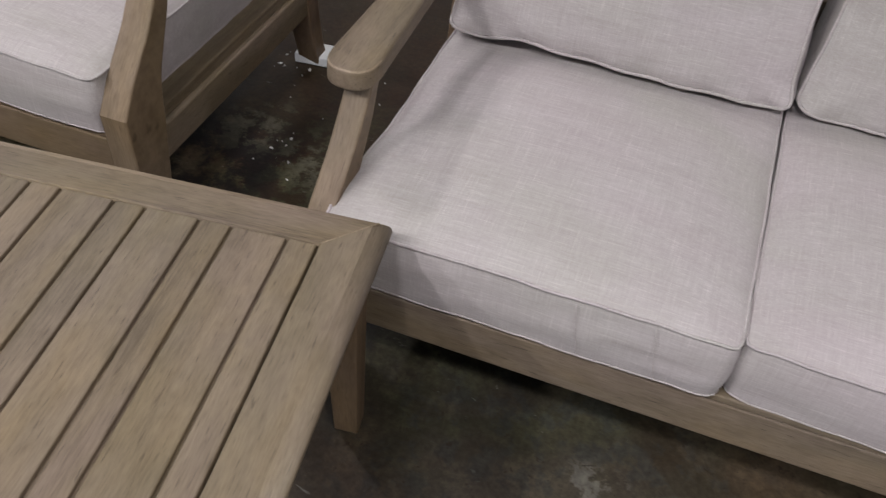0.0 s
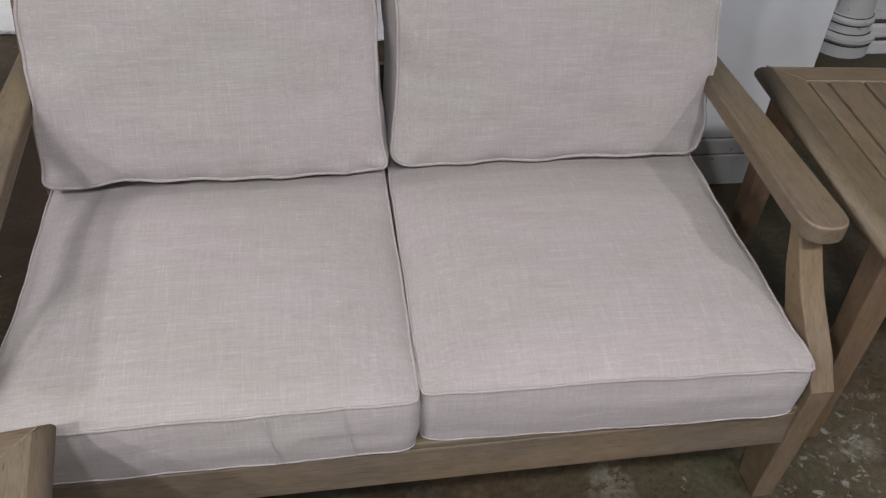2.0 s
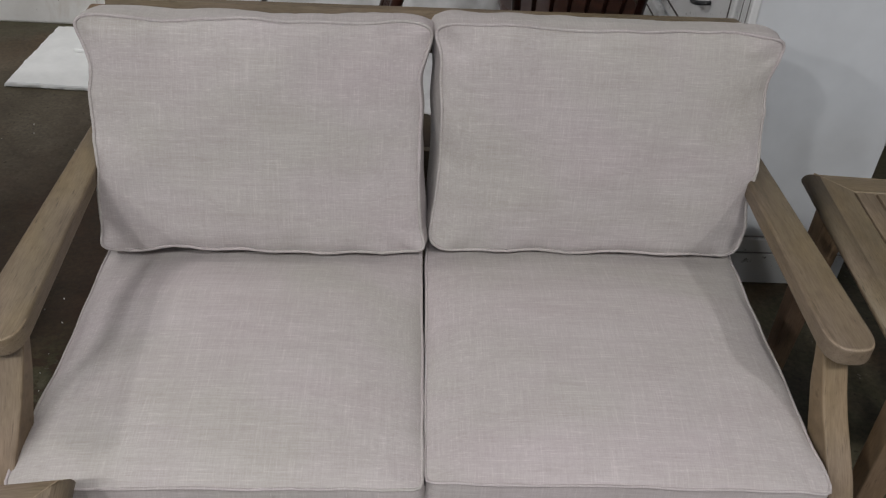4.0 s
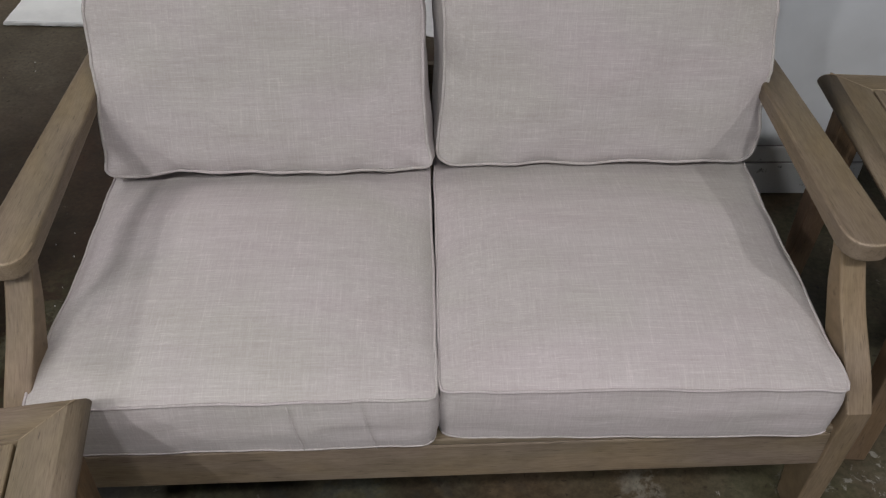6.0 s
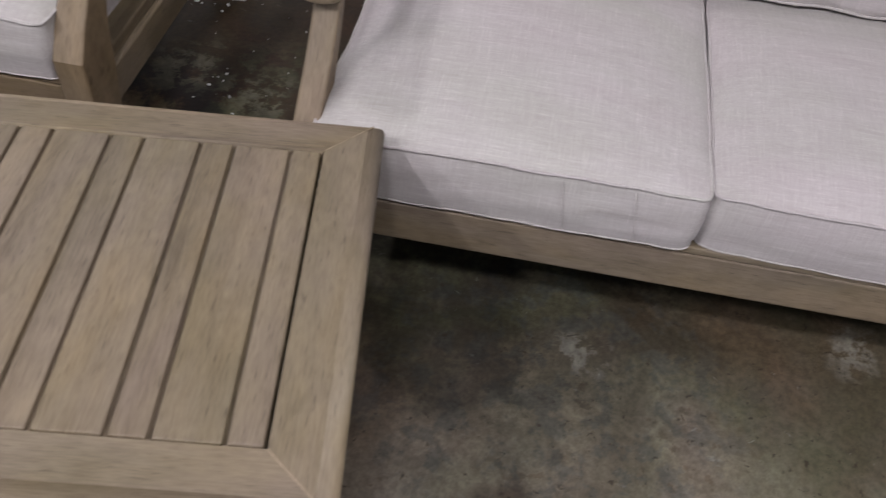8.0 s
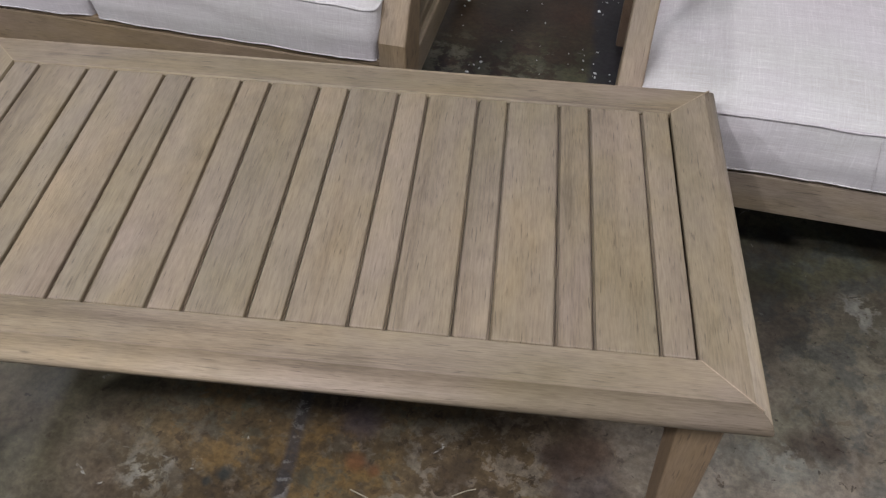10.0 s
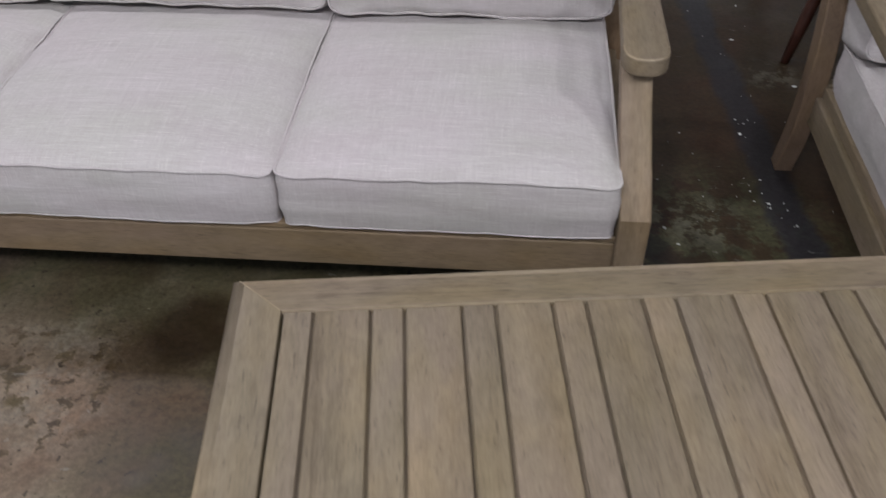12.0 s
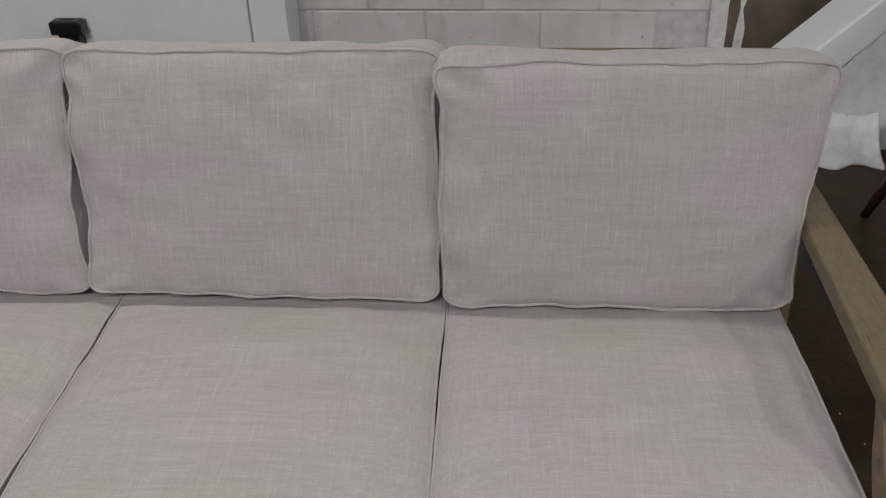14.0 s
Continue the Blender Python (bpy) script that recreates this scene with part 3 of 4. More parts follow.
POST_FRONT = spline([(-0.009, 0.328), (0.008, 0.350), (0.032, 0.381), (0.068, 0.416), (0.103, 0.451), (0.134, 0.492), (0.170, 0.548)], 4)
POST_BACK = spline([(0.200, 0.548), (0.187, 0.515), (0.170, 0.463), (0.140, 0.407), (0.110, 0.34), (0.102, 0.25)], 4)


def seating(name, m, half, cushions, label, group, out=0.0, drop=0.0, post=(0.004, 0.060), rail=None, lean=0.012, side=(0.012, 0.056)):
    """A wooden sofa frame: x along its length, y to its back; half is half of the width between the front posts."""
    ob = thing(name, m, label, "sofa", group)
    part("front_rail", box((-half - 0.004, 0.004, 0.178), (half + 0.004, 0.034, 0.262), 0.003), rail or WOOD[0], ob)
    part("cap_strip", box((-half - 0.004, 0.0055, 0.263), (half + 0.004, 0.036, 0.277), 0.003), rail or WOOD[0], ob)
    part("back_rail", box((-half, 0.690, 0.186), (half, 0.720, 0.282), 0.004), WOOD[0], ob)
    for s in (-1, 1):
        def span(a, b):
            return (min(s * a, s * b), max(s * a, s * b))
        lo, hi = span(half + post[0], half + post[1])
        outline = [(0.012, 0.0), (0.000, 0.18), *[tuple(p) for p in POST_FRONT], *[tuple(p) for p in POST_BACK], (0.074, 0.0)]
        bm = prism(outline, lo, hi, 0, 0.004)
        for v in bm.verts:
            rise = max(0.0, v.co.z - 0.328) / 0.22
            v.co.x -= s * lean * rise
        part("front_post", bm, BENT, ob)
        lo, hi = span(half + side[0], half + side[1])
        part("side_rail", box((lo, 0.09, 0.172), (hi, 0.72, 0.248), 0.004), WOOD[1], ob)
        lo, hi = span(half - 0.022, half + side[1] - 0.012)
        part("side_rail", box((lo, 0.09, 0.248), (hi, 0.72, 0.275), 0.004), WOOD[1], ob)
        lo, hi = span(half + post[0], half + post[1])
        front = spline([(0.748, 0.0), (0.712, 0.12), (0.694, 0.26), (0.712, 0.42), (0.770, 0.60), (0.842, 0.798 - drop)], 4)
        back = spline([(0.882, 0.798 - drop), (0.818, 0.60), (0.764, 0.42), (0.748, 0.26), (0.764, 0.12), (0.796, 0.0)], 4)
        part("rear_post", prism([tuple(p) for p in front + back], lo, hi, 0, 0.004), RUDDY_SHADED, ob)
        # arm: flat board with a rounded nose, rising a little to the back
        a, b = half - 0.018 + out, half + 0.064 + out
        nose = [(0.5 * (a + b) + 0.5 * (b - a) * math.copysign(abs(math.cos(q)) ** 0.78, math.cos(q)), 0.176 - 0.052 * math.sin(q) ** 0.75) for q in [math.pi * k / 16 for k in range(17)]]
        outline = [(s * x, y) for x, y in nose] + [(s * (a + (0.026 if s > 0 else 0.018)), 0.80), (s * (b - (0.004 if s > 0 else 0.016)), 0.80)]
        bm = prism(outline, 0.538, 0.574, 2, 0.006, 3)
        for v in bm.verts:
            v.co.z += 0.010 * (v.co.y - 0.12) / 0.7
        arm = part("armrest", bm, WOOD[1], ob)
        # a pale band on the rim of the nose paints in its highlight
        arm.data.materials.append(GLINT_GLUE)
        for p in arm.data.polygons:
            if 0.50 < p.normal.z < 0.85 and p.center.y < 0.185:
                p.material_index = 1
    part("top_rail", prism([(0.838, 0.735 - drop), (0.864, 0.816 - drop), (0.892, 0.812 - drop), (0.864, 0.73 - drop)], -half - 0.006, half + 0.006, 0, 0.004), WOOD[0], ob)
    part("mid_rail", prism([(0.752, 0.48), (0.772, 0.54), (0.796, 0.535), (0.776, 0.475)], -half - 0.006, half + 0.006, 0, 0.004), WOOD[0], ob)
    n = 3 * cushions
    for k in range(n):
        x = -half + (k + 0.5) * 2 * half / n
        part("seat_slat", box((x - 0.03, 0.037, 0.260), (x + 0.03, 0.69, 0.277), 0.003), WOOD[1], ob)
    return ob


def dress(m, group, seed, seats, backs, cloth=LINEN):
    """Seat cushions given by centre, width, turn and tip, and back cushions given by centre, width, height, lean, turn and their pinch and taper at either side."""
    for k, (x, w, turn, tip) in enumerate(seats):
        cushion("seat_cushion", m @ pose(x, 0.345, 0.3365 - 0.25 * w * abs(math.sin(math.radians(tip))), 0, tip, turn), w - 0.001, 0.70, 0.118, 0.042, 0.006, seed + k, "oatmeal linen box seat cushion with welted seams", group, welt=0.0027, proud=0.0011, fold=0.012, waviness=0.7, round_corner=44.0, low_corner=30.0, low_crown=0.0, boxy=True)
    for k, (x, y, bw, bh, lean, turn, pinch, taper) in enumerate(backs):
        back = m @ pose(x, y, 0.400) @ pose(0, 0, 0, -lean, 0, turn) @ pose(0, 0, bh / 2, 90, 0, 0)
        cushion("back_cushion", back, bw, bh, 0.135, 0.030, 0.012, seed + 10 + k, "oatmeal linen back cushion leaning on the sofa back", group, n=64, fold=0.022, round_corner=17.0, low_corner=17.0, waviness=2.2, pinch=pinch, taper=taper, welt=0.0034, proud=0.0018, cloth=cloth)


LOVE = pose(0.004, -0.004, 0, 0, 0, 1.4)
SOFA = pose(-2.078, 0.098, 0, 0, 0, 1.0)
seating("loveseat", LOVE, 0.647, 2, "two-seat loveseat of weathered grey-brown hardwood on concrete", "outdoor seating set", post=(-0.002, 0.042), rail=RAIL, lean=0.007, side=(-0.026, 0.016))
seating("sofa", SOFA, 0.925, 3, "three-seat sofa of weathered grey-brown hardwood on concrete", "outdoor seating set", 0.010, 0.022, rail=DIM)
dress(LOVE, "loveseat cushions", 1, ((-0.328, 0.640, -0.9, -1.0), (0.319, 0.652, -1.9, 0.0)),
      ((-0.325, 0.624, 0.648, 0.455, 17.5, 0.6, (0.008, 0.026), (0.0, 0.0)), (0.339, 0.652, 0.662, 0.458, 13.0, -0.8, (0.012, 0.008), (0.0, 0.006))))
# piece joins sewn down the boxing of one seat cushion
joined = next(o for o in bpy.data.objects if o.name == "seat_cushion")
for x in (0.085, 0.200):
    line = [(x + 0.003 * k, -0.3535 - 0.005 * math.sin(math.pi * k / 6), 0.054 - 0.108 * k / 6) for k in range(7)]
    part("seam", tube(line, 0.0006, sides=6), PIPING, joined, smooth=True)
dress(SOFA, "sofa cushions", 21, ((-0.622, 0.606, -0.4, 0.5), (0.0, 0.621, 0.0, 0.0), (0.620, 0.618, 0.0, 0.0)),
      ((-0.676, 0.648, 0.622, 0.450, 16.0, 2.5, (0.012, 0.012), (0.0, 0.0)), (-0.030, 0.648, 0.662, 0.452, 16.0, -0.6, (0.012, 0.007), (0.0, 0.0)), (0.636, 0.640, 0.656, 0.446, 10.5, 0.4, (0.006, 0.010), (0.0, 0.030))), UPRIGHT)

# ---------------------------------------------------------------- tables


def nosed(points, inward, a_top, thick, mat, name, parent):
    """A mitred frame board: four plan corners, the first two on the outer edge; the outer edge is rounded over."""
    o0, o1, i1, i0 = [Vector((*p, 0)) for p in points]
    # height below the top against distance from the outer edge
    line = [(1.0, 0.0), (0.032, 0.0), (0.024, 0.0008), (0.016, 0.0032), (0.009, 0.0080), (0.004, 0.0140), (0.001, 0.0210), (0.0, 0.0270), (0.002, 0.0330), (0.006, 0.0370), (0.012, thick), (1.0, thick)]
    wide = abs((i0 - o0).dot(inward))
    bm = bmesh.new()
    rows = []
    for o, i in ((o0, i0), (o1, i1)):
        row = []
        for dist, drop in line:
            f = 1.0 if dist == 1.0 else dist / wide
            p = o.lerp(i, f)
            row.append(bm.verts.new((p.x, p.y, a_top - drop)))
        rows.append(row)
    n = len(line)
    for k in range(n):
        bm.faces.new((rows[0][k], rows[0][(k + 1) % n], rows[1][(k + 1) % n], rows[1][k]))
    bm.faces.new(rows[0])
    bm.faces.new(rows[1])
    ob = part(name, bm, mat, parent)
    ob.data.materials.append(PALE_LIT if mat is WOOD[0] else mat)
    for p in ob.data.polygons:
        p.use_smooth = len(p.vertices) == 4 and abs(p.normal.z) < 0.995
        # the rounded nose is rubbed paler, and light from the front is painted in
        if p.use_smooth and p.normal.z > -0.3:
            p.material_index = 1
    return ob


def slatted_table(name, m, w, d, top, border, narrow, wide, count, label, group, gap=0.0050):
    """A table with a mitred frame round loose slats that run from front to back. Its origin is the far left corner on the floor; y is negative towards the front."""
    ob = thing(name, m, label, "table", group)
    b, g = border, 0.0004
    f = 0.0785
    X, Y = Vector((1, 0, 0)), Vector((0, 1, 0))
    nosed([(g, 0), (w - g, 0), (w - b - g, -f), (b + g, -f)], -Y, top, 0.040, WOOD[0], "frame_board", ob)
    nosed([(g, -d), (w - g, -d), (w - b - g, f - d), (b + g, f - d)], Y, top, 0.040, WOOD[0], "frame_board", ob)
    nosed([(0, -g), (0, g - d), (b, f + g - d), (b, -f - g)], X, top, 0.040, WOOD[1], "frame_board", ob)
    nosed([(w, -g), (w, g - d), (w - b, f + g - d), (w - b, -f - g)], -X, top, 0.040, WOOD[1], "frame_board", ob)
    for cx, cy, ix, iy in ((0, 0, b, -f), (w, 0, w - b, -f), (0, -d, b, f - d), (w, -d, w - b, f - d)):
        # glue line of the mitre, paler than the wood
        run = Vector((ix - cx, iy - cy, 0))
        start, side = Vector((cx, cy, 0)) + 0.2 * run, Vector((-run.y, run.x, 0)).normalized() * 0.0009
        bm = bmesh.new()
        low = [bm.verts.new(p + Vector((0, 0, top - 0.004))) for p in (start + side, start - side, Vector((ix, iy, 0)) - side, Vector((ix, iy, 0)) + side)]
        high = [bm.verts.new(v.co + Vector((0, 0, 0.0043))) for v in low]
        bm.faces.new(low), bm.faces.new(high)
        for k in range(4):
            bm.faces.new((low[k], low[(k + 1) % 4], high[(k + 1) % 4], high[k]))
        part("mitre_seam", bm, GLINT_GLUE, ob, "pale glue line in the mitre")
    meshes = {}
    x = b
    for k in range(count):
        s = narrow if k % 2 == 0 else wide
        # the outermost joints, against the frame, are open
        first, last = (0.0025 if k == 0 else 0.0), (0.0025 if k == count - 1 else 0.0)
        key = (s, first, last)
        if key not in meshes:
            bm = box((gap / 2 + first, -d + f + 0.0028, top - 0.020), (s - gap / 2 - last, -f - 0.0028, top - 0.0012), 0.0022)
            # tongue and groove deep in the joint
            box((0.006 if first else 0.0004, -d + f + 0.004, top - 0.030), (s - 0.006 if last else s - 0.0004, -f - 0.004, top - 0.0085), 0, 1, bm)
            sl = part("slat", bm, WOOD[1], ob)
            meshes[key] = sl.data
        else:
            sl = new("slat", meshes[key])
            sl.parent = ob
        sl.location = (x, 0, random.uniform(-0.0006, 0.0006))
        x += s
    for sx in (0, 1):
        for sy in (0, 1):
            bm = bmesh.new()
            cx = 0.066 if sx == 0 else w - (0.055 if sy == 0 else 0.066)
            cy = -0.066 if sy == 0 else 0.066 - d
            box((cx - 0.030, cy - 0.030, 0), (cx + 0.030, cy + 0.030, top - 0.039), 0.004, 2, bm)
            for v in bm.verts:
                taper = 1 - 0.30 * max(0.0, 1 - v.co.z / (top * 0.8))
                ox, oy = (cx - 0.030 if sx == 0 else cx + 0.030), (cy + 0.030 if sy == 0 else cy - 0.030)
                v.co.x, v.co.y = ox + (v.co.x - ox) * taper, oy + (v.co.y - oy) * taper
            part("leg", bm, RUDDY_SHADED, ob)
    for lo, hi, mat in (((0.098, -0.072, top - 0.090), (w - 0.098, -0.049, top - 0.040), 0), ((0.098, 0.049 - d, top - 0.090), (w - 0.098, 0.072 - d, top - 0.040), 0),
                        ((0.049, 0.098 - d, top - 0.090), (0.072, -0.098, top - 0.040), 1), ((w - 0.072, 0.098 - d, top - 0.090), (w - 0.049, -0.098, top - 0.040), 1)):
        part("apron", box(lo, hi, 0.003), WOOD[mat], ob)
    return ob


slatted_table("coffee_table", pose(-1.7423, -0.2088, 0, 0, 0, 8.3), 1.230, 0.636, 0.45, 0.0815, 0.047, 0.0805, 17, "weathered grey-brown slatted hardwood coffee table with mitred frame", "outdoor seating set")
slatted_table("side_table", pose(0.803, 0.735, 0, 0, 0, -3.5), 0.62, 0.62, 0.55, 0.0765, 0.0476, 0.0790, 7, "weathered slatted hardwood side table beside the loveseat", "outdoor seating set", 0.0075)

# ---------------------------------------------------------------- things behind

# white cabinet: its plain side faces the loveseat's back, its drawers face along x
cab = thing("cabinet", pose(0.72, 1.03, 0), "tall white cabinet with plain side, stepped plinth and drawers", "cabinet")
part("body", box((0.012, 0.012, 0.0), (0.432, 0.98, 1.25), 0.003), OFFWHITE, cab)
part("plinth", box((0.0, 0.0, 0.0), (0.442, 0.99, 0.100), 0.004), DISTRESSED, cab)
part("moulding", box((0.002, 0.002, 0.104), (0.439, 0.985, 0.150), 0.005), DISTRESSED, cab)
# thin grey strips draw the shadow lines of the plinth joints
part("glaze_line", box((0.004, 0.004, 0.0985), (0.438, 0.98, 0.1055), 0), FAINT, cab, "grey line drawn in the joint for its shadow")
part("glaze_line", box((0.006, 0.0095, 0.1495), (0.435, 0.98, 0.1535), 0), FAINT, cab, "grey line drawn in the joint for its shadow")
part("stile", box((-0.006, 0.004, 0.155), (0.014, 0.075, 1.25), 0.004), DISTRESSED, cab)
# dark strips serve as glaze and as drawn shadow lines along the stile
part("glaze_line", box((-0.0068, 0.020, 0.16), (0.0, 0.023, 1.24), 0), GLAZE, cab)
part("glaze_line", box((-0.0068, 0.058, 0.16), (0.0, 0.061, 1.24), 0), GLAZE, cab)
for k in range(3):
    z = 0.185 + 0.355 * k
    dr = part("drawer", box((-0.014, 0.090, z), (0.012, 0.92, z + 0.325), 0.006), DISTRESSED, cab)
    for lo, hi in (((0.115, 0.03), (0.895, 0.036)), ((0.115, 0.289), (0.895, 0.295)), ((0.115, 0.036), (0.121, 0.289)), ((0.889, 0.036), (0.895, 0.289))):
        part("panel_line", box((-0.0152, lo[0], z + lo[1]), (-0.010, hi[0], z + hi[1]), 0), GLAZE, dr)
    for y in (0.30, 0.70):
        pull = tube(spline([(-0.014, y - 0.05, z + 0.165), (-0.040, y - 0.035, z + 0.158), (-0.046, y, z + 0.150), (-0.040, y + 0.035, z + 0.158), (-0.014, y + 0.05, z + 0.165)], 4), 0.006)
        part("pull", pull, BLACK, dr, "black metal drawer pull", smooth=True)

# second distressed cabinet with a rounded pilaster at its corner
hutch = thing("hutch", pose(1.67, 1.765, 0), "distressed white hutch with rounded corner pilaster and panelled door", "cabinet")
part("body", box((0.03, 0.06, 0.03), (1.05, 0.55, 1.45), 0.004), DISTRESSED, hutch)


def turned(profile, cx, cy, sides=28):
    bm = bmesh.new()
    rings = [[bm.verts.new((cx + r * math.cos(2 * math.pi * k / sides), cy + r * math.sin(2 * math.pi * k / sides), z)) for k in range(sides)] for r, z in profile]
    for a, b in zip(rings, rings[1:]):
        for k in range(sides):
            bm.faces.new((a[k], a[(k + 1) % sides], b[(k + 1) % sides], b[k]))
    bm.faces.new(rings[0])
    bm.faces.new(rings[-1])
    return bm


part("pilaster", turned([(0.105, 0.0), (0.105, 0.045), (0.098, 0.05), (0.112, 0.058), (0.112, 0.072), (0.085, 0.085), (0.082, 0.11), (0.090, 0.12), (0.090, 0.13), (0.076, 0.145), (0.072, 0.20), (0.070, 1.45)], 0.10, 0.09), DISTRESSED, hutch, smooth=False)
# glaze rings that also draw the shadow at each step of the pilaster
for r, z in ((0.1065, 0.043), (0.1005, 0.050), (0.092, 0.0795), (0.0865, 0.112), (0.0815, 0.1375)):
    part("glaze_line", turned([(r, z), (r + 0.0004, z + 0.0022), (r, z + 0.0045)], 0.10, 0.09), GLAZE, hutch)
for q in (-2.55, -2.0, -1.45, -0.9):
    cx, cy = 0.10 + 0.0725 * math.cos(q), 0.09 + 0.0725 * math.sin(q)
    part("flute", tube([(cx, cy, 0.24), (cx, cy, 0.26), (cx, cy, 1.3), (cx, cy, 1.32)], [0.003, 0.0075, 0.0075, 0.003], sides=10), WHITE, hutch, smooth=True)
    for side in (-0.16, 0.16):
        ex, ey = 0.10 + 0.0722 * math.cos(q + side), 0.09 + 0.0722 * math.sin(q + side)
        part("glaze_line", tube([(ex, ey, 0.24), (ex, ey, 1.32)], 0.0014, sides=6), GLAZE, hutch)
part("base_moulding", box((0.16, 0.015, 0.0), (1.05, 0.10, 0.05), 0.006), DISTRESSED, hutch)
part("base_moulding", box((0.16, 0.028, 0.055), (1.05, 0.10, 0.11), 0.012), DISTRESSED, hutch)
# dark glaze strips, drawn as shadow lines above each moulding
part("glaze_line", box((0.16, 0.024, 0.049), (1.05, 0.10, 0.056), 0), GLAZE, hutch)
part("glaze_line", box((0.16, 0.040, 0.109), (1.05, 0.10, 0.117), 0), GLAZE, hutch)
door = part("door", box((0.24, 0.045, 0.16), (0.98, 0.07, 1.36), 0.006), DISTRESSED, hutch)
part("door_panel", box((0.33, 0.036, 0.25), (0.89, 0.06, 1.27), 0.012), DISTRESSED, door)
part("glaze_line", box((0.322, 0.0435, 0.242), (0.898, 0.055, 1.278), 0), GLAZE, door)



def ragged_board(w, d, thick, seed):
    """A flat foam board whose edges are torn and rounded."""
    bm = bmesh.new()
    n = 40
    rim = [((-1 + 2 * k / n), -1) for k in range(n)] + [(1, -1 + 2 * k / n) for k in range(n)] + [(1 - 2 * k / n, 1) for k in range(n)] + [(-1, 1 - 2 * k / n) for k in range(n)]
    rings = []
    for inset, z in ((0.006, 0.0), (0.0, 0.25), (0.0005, 0.7), (0.004, 0.95), (0.012, 1.0)):
        ring = []
        for a, b in rim:
            p = Vector((a * w / 2, b * d / 2, seed))
            off = inset + 0.005 * noise.noise(p * 28) + 0.004 * noise.noise(p * 70 + Vector((0, 0, 3 * z)))
            ring.append(bm.verts.new((a * (w / 2 - off), b * (d / 2 - off), thick * z + (0.0015 * noise.noise(p * 40) if z > 0.5 else 0.0))))
        rings.append(ring)
    for r0, r1 in zip(rings, rings[1:]):
        for k in range(len(rim)):
            j = (k + 1) % len(rim)
            bm.faces.new((r0[k], r0[j], r1[j], r1[k]))
    bm.faces.new(rings[0])
    bm.faces.new(rings[-1])
    return bm


slab = tagged(part("foam_board", ragged_board(0.70, 0.52, 0.020, 2.0), FOAM), "white foam board with torn edges lying flat on the floor", "board")
slab.matrix_world = pose(-1.150, 2.280, 0.0, 0, 0, -2)
tagged(part("foam_block", box((-1.345, 2.30, 0.0215), (-1.135, 2.42, 0.036), 0.004), FOAM), "thin white foam offcut lying on the foam board", "board")

# white fridge-like cupboard by the block wall
cup = thing("cupboard", pose(-4.2, 2.44, 0), "white panelled cupboard with a black pull by the wall", "cabinet")
part("body", box((0, 0.022, 0), (1.73, 0.17, 1.3), 0.006), WHITE, cup)
part("door", box((0.004, 0.0, 0.03), (1.585, 0.020, 1.29), 0.009), WHITE, cup)
part("stile", box((1.590, 0.002, 0.03), (1.728, 0.020, 1.29), 0.009), WHITE, cup)
pull = part("pull", box((0.866, -0.074, 0.336), (0.986, -0.016, 0.384), 0.005), BLACK, cup, "black plastic box pull with a recessed lid")
part("lid", box((0.876, -0.066, 0.3825), (0.976, -0.024, 0.3875), 0.002), CHARCOAL, pull, "dull charcoal lid panel")
part("lid_ridge", box((0.900, -0.048, 0.3865), (0.952, -0.040, 0.3905), 0.0015), BLACK, pull)
part("bracket", box((0.882, -0.054, 0.282), (0.960, 0.0, 0.338), 0.004), BLACK, pull)

# white slipcovered chaise end and fleece beside the wall
wrap = thing("covered_chaise", pose(0, 0, 0), "white cloth-covered chaise with sloping end by the wall", "chaise")
part("side", prism([(-0.66, 0.0), (-0.66, 0.20), (-0.36, 0.56), (0.10, 0.95), (0.45, 0.95), (0.45, 0.0)], 2.20, 2.50, 1, 0.01), FLEECE, wrap)
part("sloping_board", prism([(-1.02, 0.02), (-0.96, 0.10), (0.02, 1.06), (0.07, 1.02), (-0.86, 0.02)], 2.17, 2.40, 1, 0.008), WHITE, wrap)


def fleece(x0, x1, y0, y1, seed):
    bm = bmesh.new()
    nx, ny = 40, 14
    grid = []
    for j in range(ny + 1):
        row = []
        for i in range(nx + 1):
            a, b = i / nx, j / ny
            x, y = x0 + (x1 - x0) * a, y0 + (y1 - y0) * b
            y += (1 - b) * (0.02 * math.sin(14 * a + seed) + 0.012 * noise.noise(Vector((40 * a, seed, 0))))
            z = 0.014 + 0.02 * noise.noise(Vector((x * 9, y * 9, seed))) ** 2 + 0.16 * b**2 + (0.010 * noise.noise(Vector((x * 60, y * 60, seed))))
            row.append(bm.verts.new((x, y, max(0.004, z if j else 0.004))))
        grid.append(row)
    for j in range(ny):
        for i in range(nx):
            bm.faces.new((grid[j][i], grid[j][i + 1], grid[j + 1][i + 1], grid[j + 1][i]))
    ext = bmesh.ops.extrude_face_region(bm, geom=bm.faces[:])
    for v in [g for g in ext["geom"] if isinstance(g, bmesh.types.BMVert)]:
        v.co.z = max(0.0, v.co.z - 0.03)
    return bm


tagged(part("fleece_throw", fleece(-0.80, -0.42, 2.07, 2.22, 3.0), FLEECE, smooth=True), "white fleece throw crumpled on the floor by the chaise", "throw")
tagged(part("fleece_throw", fleece(-0.38, 0.30, 1.96, 2.20, 8.0), FLEECE, smooth=True), "white fleece throw spread on the floor by the chaise", "throw")


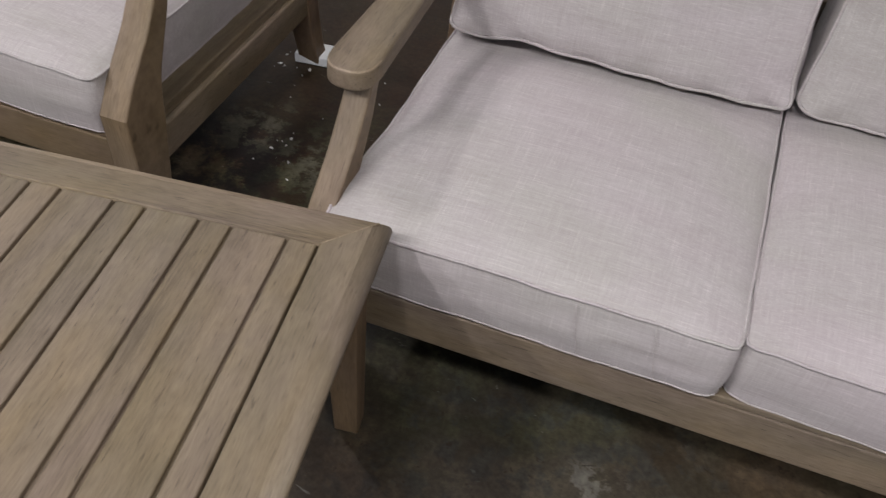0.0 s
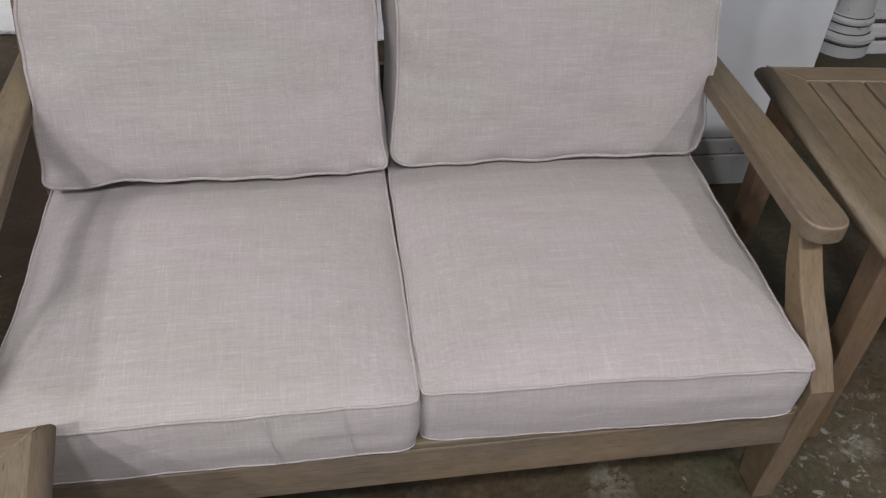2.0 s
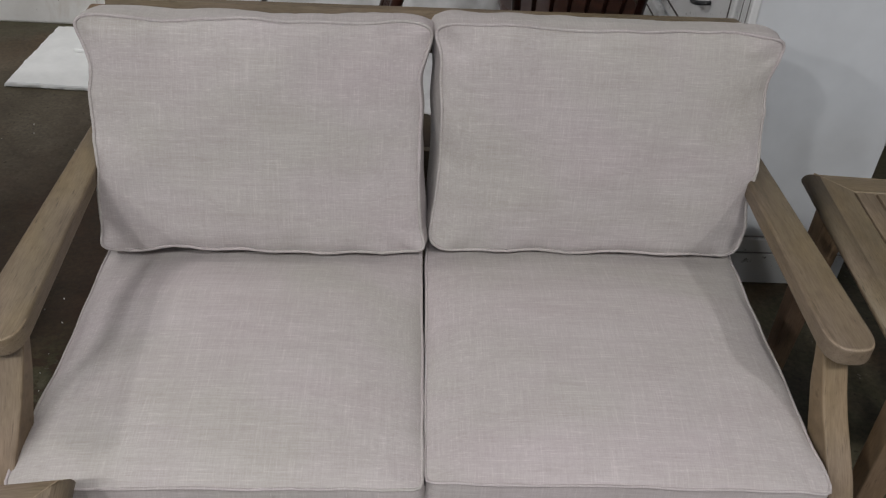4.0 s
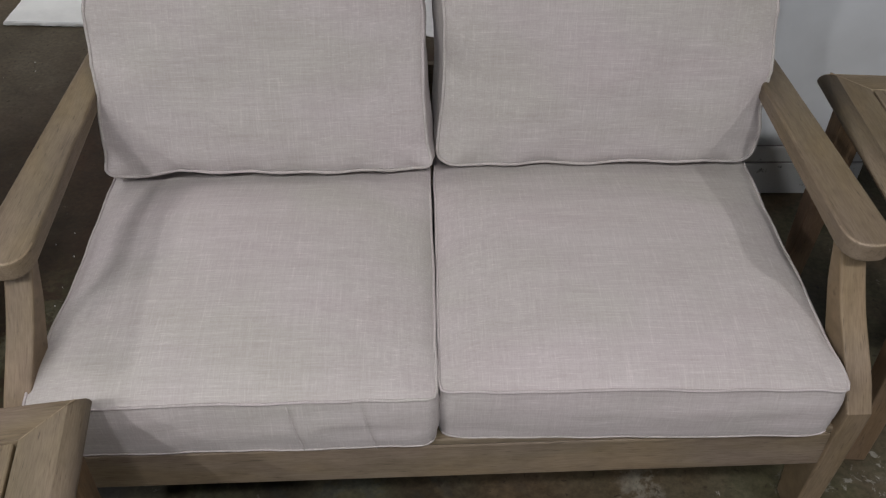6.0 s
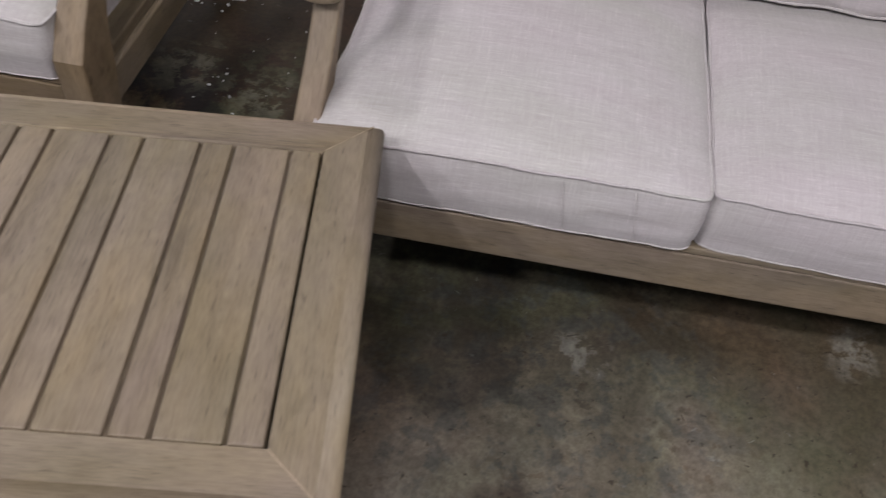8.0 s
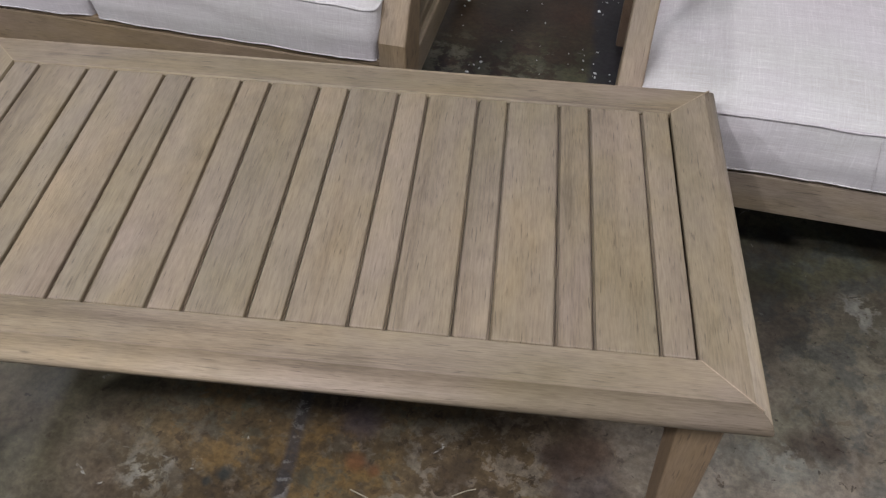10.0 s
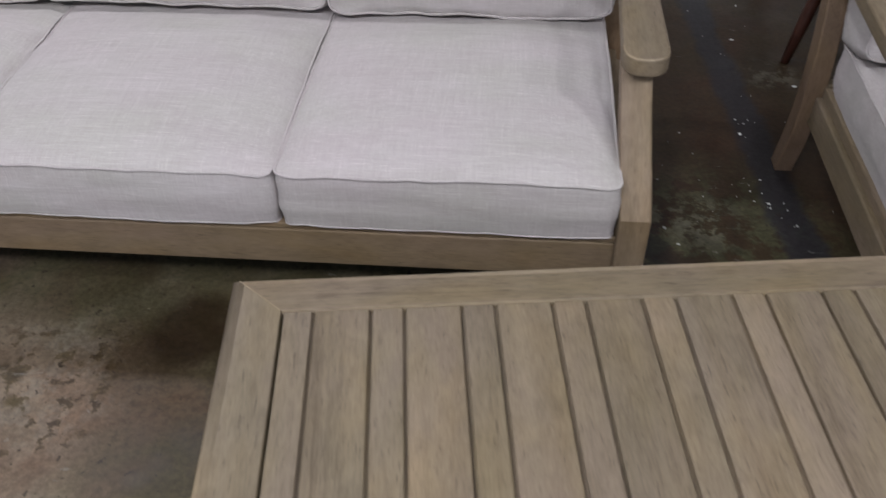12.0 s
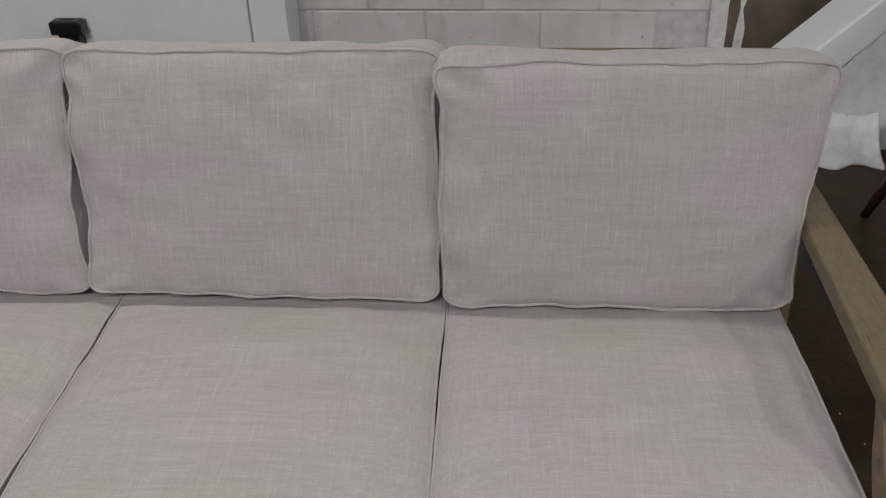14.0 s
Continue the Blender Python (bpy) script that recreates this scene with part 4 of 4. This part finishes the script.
def windsor(m, label):
    """A dark spindle-back chair; it faces -y in its own frame."""
    ob = thing("spindle_chair", m, label, "chair", "dark spindle chairs")
    outline = [(0.23 * math.copysign(abs(math.cos(q)) ** 0.7, math.cos(q)), 0.215 * math.copysign(abs(math.sin(q)) ** 0.7, math.sin(q))) for q in [2 * math.pi * k / 32 for k in range(32)]]
    part("seat", prism(outline, 0.425, 0.455, 2, 0.008, 2), DARKWOOD, ob)
    feet = {}
    for sx in (-1, 1):
        for sy in (-1, 1):
            top, foot = Vector((sx * 0.16, sy * 0.15, 0.43)), Vector((sx * 0.245, sy * 0.262, 0.0))
            feet[sx, sy] = (top, foot)
            part("leg", tube([foot, foot.lerp(top, 0.25), foot.lerp(top, 0.6), top], [0.012, 0.017, 0.021, 0.014], sides=10), DARKWOOD, ob, smooth=True)
        a, b = (feet[sx, k][1].lerp(feet[sx, k][0], 0.42) for k in (-1, 1))
        part("stretcher", tube([a, a.lerp(b, 0.5), b], [0.008, 0.012, 0.008]), DARKWOOD, ob, smooth=True)
    a, b = (feet[k, -1][1].lerp(feet[k, -1][0], 0.42).lerp(feet[k, 1][1].lerp(feet[k, 1][0], 0.42), 0.5) for k in (-1, 1))
    part("stretcher", tube([a, a.lerp(b, 0.5), b], [0.008, 0.012, 0.008]), DARKWOOD, ob, smooth=True)
    for k in range(8):
        x = -0.19 + 0.38 * k / 7
        end = k in (0, 7)
        foot, top = Vector((x, 0.17, 0.45)), Vector((x * 1.15, 0.30, 0.92))
        part("post" if end else "spindle", tube([foot, foot.lerp(top, 0.5), top], [0.015, 0.016, 0.012] if end else [0.007, 0.009, 0.006]), DARKWOOD, ob, smooth=True)
    bm = prism([(-0.25, 0.90), (-0.20, 0.965), (0.0, 0.985), (0.20, 0.965), (0.25, 0.90), (0.0, 0.915)], 0.295, 0.317, 1, 0.006)
    part("crest_rail", bm, DARKWOOD, ob)
    return ob


windsor(pose(-0.322, 1.505, 0, 0, 0, -90), "dark mahogany spindle-back chair standing behind the loveseat")
windsor(pose(0.46, 1.93, 0, 0, 0, 180), "dark mahogany spindle-back chair turned away near the cabinet")

# crumpled white packing by the sofa's rear foot
pad = tagged(part("foam_scrap", box((-0.046, -0.035, 0), (0.046, 0.035, 0.028), 0.005), FOAM), "small white foam packing scrap on the floor", "scrap")
pad.matrix_world = pose(-1.132, 0.893, 0, 0, 0, 8)


def chips():
    """Flakes of plaster and paint strewn on the floor."""
    rng = random.Random(5)
    bm = bmesh.new()
    spots = [(-0.80, 1.0, 0.14, 0.5, 26), (-0.755, 0.93, 0.03, 0.05, 9), (-0.765, 0.67, 0.02, 0.03, 6), (-0.69, 0.545, 0.03, 0.02, 7), (-1.04, 0.545, 0.02, 0.015, 6), (-1.187, 0.86, 0.015, 0.03, 6), (-1.12, 0.84, 0.05, 0.07, 7), (-0.95, 0.55, 0.12, 0.2, 10), (0.95, 0.1, 0.12, 0.12, 8), (-1.3, 1.6, 0.2, 0.3, 9)]
    for x, y, dx, dy, n in spots:
        for _ in range(n):
            px, py, r = rng.gauss(x, dx), rng.gauss(y, dy), 0.0014 + 0.0065 * rng.random() ** 4
            a = rng.random() * 6.28
            flat = [(r * rng.uniform(0.4, 1.5) * math.cos(k * 1.26), r * rng.uniform(0.25, 0.9) * math.sin(k * 1.26)) for k in range(5)]
            pts = [(px + u * math.cos(a) - v * math.sin(a), py + u * math.sin(a) + v * math.cos(a)) for u, v in flat]
            low = [bm.verts.new((*p, 0.0002)) for p in pts]
            top = [bm.verts.new((px + (p[0] - px) * 0.8, py + (p[1] - py) * 0.8, 0.0012 + 0.002 * rng.random())) for p in pts]
            bm.faces.new(top)
            for k in range(5):
                bm.faces.new((low[k], low[(k + 1) % 5], top[(k + 1) % 5], top[k]))
    return bm


tagged(part("plaster_chips", chips(), PLASTER), "white plaster chips strewn on the concrete floor", "debris", kind="stuff")

for ends in (((-0.976, -0.646), (-0.908, -0.670)), ((-0.815, -0.616), (-0.780, -0.594))):
    (x0, y0), (x1, y1) = ends
    bent = [(x0, y0, 0.0014), ((x0 + x1) / 2 + 0.002, (y0 + y1) / 2 + 0.003, 0.0016), (x1, y1, 0.0014)]
    tagged(part("straw", tube(spline(bent, 3), 0.0011, sides=6), STRAW), "pale broken straw lying on the concrete floor", "debris", "straws on the floor")

# bare brown boarding to the right of the painted blocks, with the painter's last strokes on it
tagged(part("wall_board", box((-0.885, WALL_Y - 0.014, 0.0), (3.6, WALL_Y - 0.002, 2.4), 0.002), BROWN), "bare brown board fixed to the wall", "panel", kind="structure")


def stroke(x, w, seed):
    bm = bmesh.new()
    n = 30
    left = [bm.verts.new((x + 0.012 * noise.noise(Vector((k * 0.9, seed, 0))), WALL_Y - 0.016, 2.2 * k / n)) for k in range(n + 1)]
    right = [bm.verts.new((x + w + 0.018 * noise.noise(Vector((k * 0.7, seed, 5))), WALL_Y - 0.016, 2.2 * k / n)) for k in range(n + 1)]
    for k in range(n):
        bm.faces.new((left[k], right[k], right[k + 1], left[k + 1]))
    ext = bmesh.ops.extrude_face_region(bm, geom=bm.faces[:])
    for v in [g for g in ext["geom"] if isinstance(g, bmesh.types.BMVert)]:
        v.co.y -= 0.0015
    return bm


tagged(part("paint_stroke", stroke(-0.935, 0.065, 1.0), BRUSHED), "rough white brush stroke on the brown board", "paint", kind="structure")
tagged(part("paint_stroke", stroke(-0.835, 0.026, 2.0), BRUSHED), "thin white brush stroke on the brown board", "paint", kind="structure")

# ---------------------------------------------------------------- blocks of the north wall
BW, BH = 0.432, 0.20
shapes = {}
for r in range(6):
    z0 = -0.045 + r * BH if r else 0.0
    z1 = 0.155 + r * BH
    for c in range(-6, 12):
        x0 = -2.42 + c * BW * 1.0 - (0.5 * BW if r % 2 == 0 else 0)
        x1 = x0 + BW
        if x0 < -5.2 or x1 > -0.70:
            continue
        key = 'base' if r == 0 else 'full'
        if key not in shapes:
            first = part("block", box((0.003, -0.005, 0.003), (BW - 0.003, 0.02, (z1 - z0) - 0.003), 0.004), BLOCK, wall_north)
            shapes[key] = first.data
            b = first
        else:
            b = new("block", shapes[key])
            b.parent = wall_north
        b.location = (x0, WALL_Y + random.uniform(-0.001, 0.001), z0)
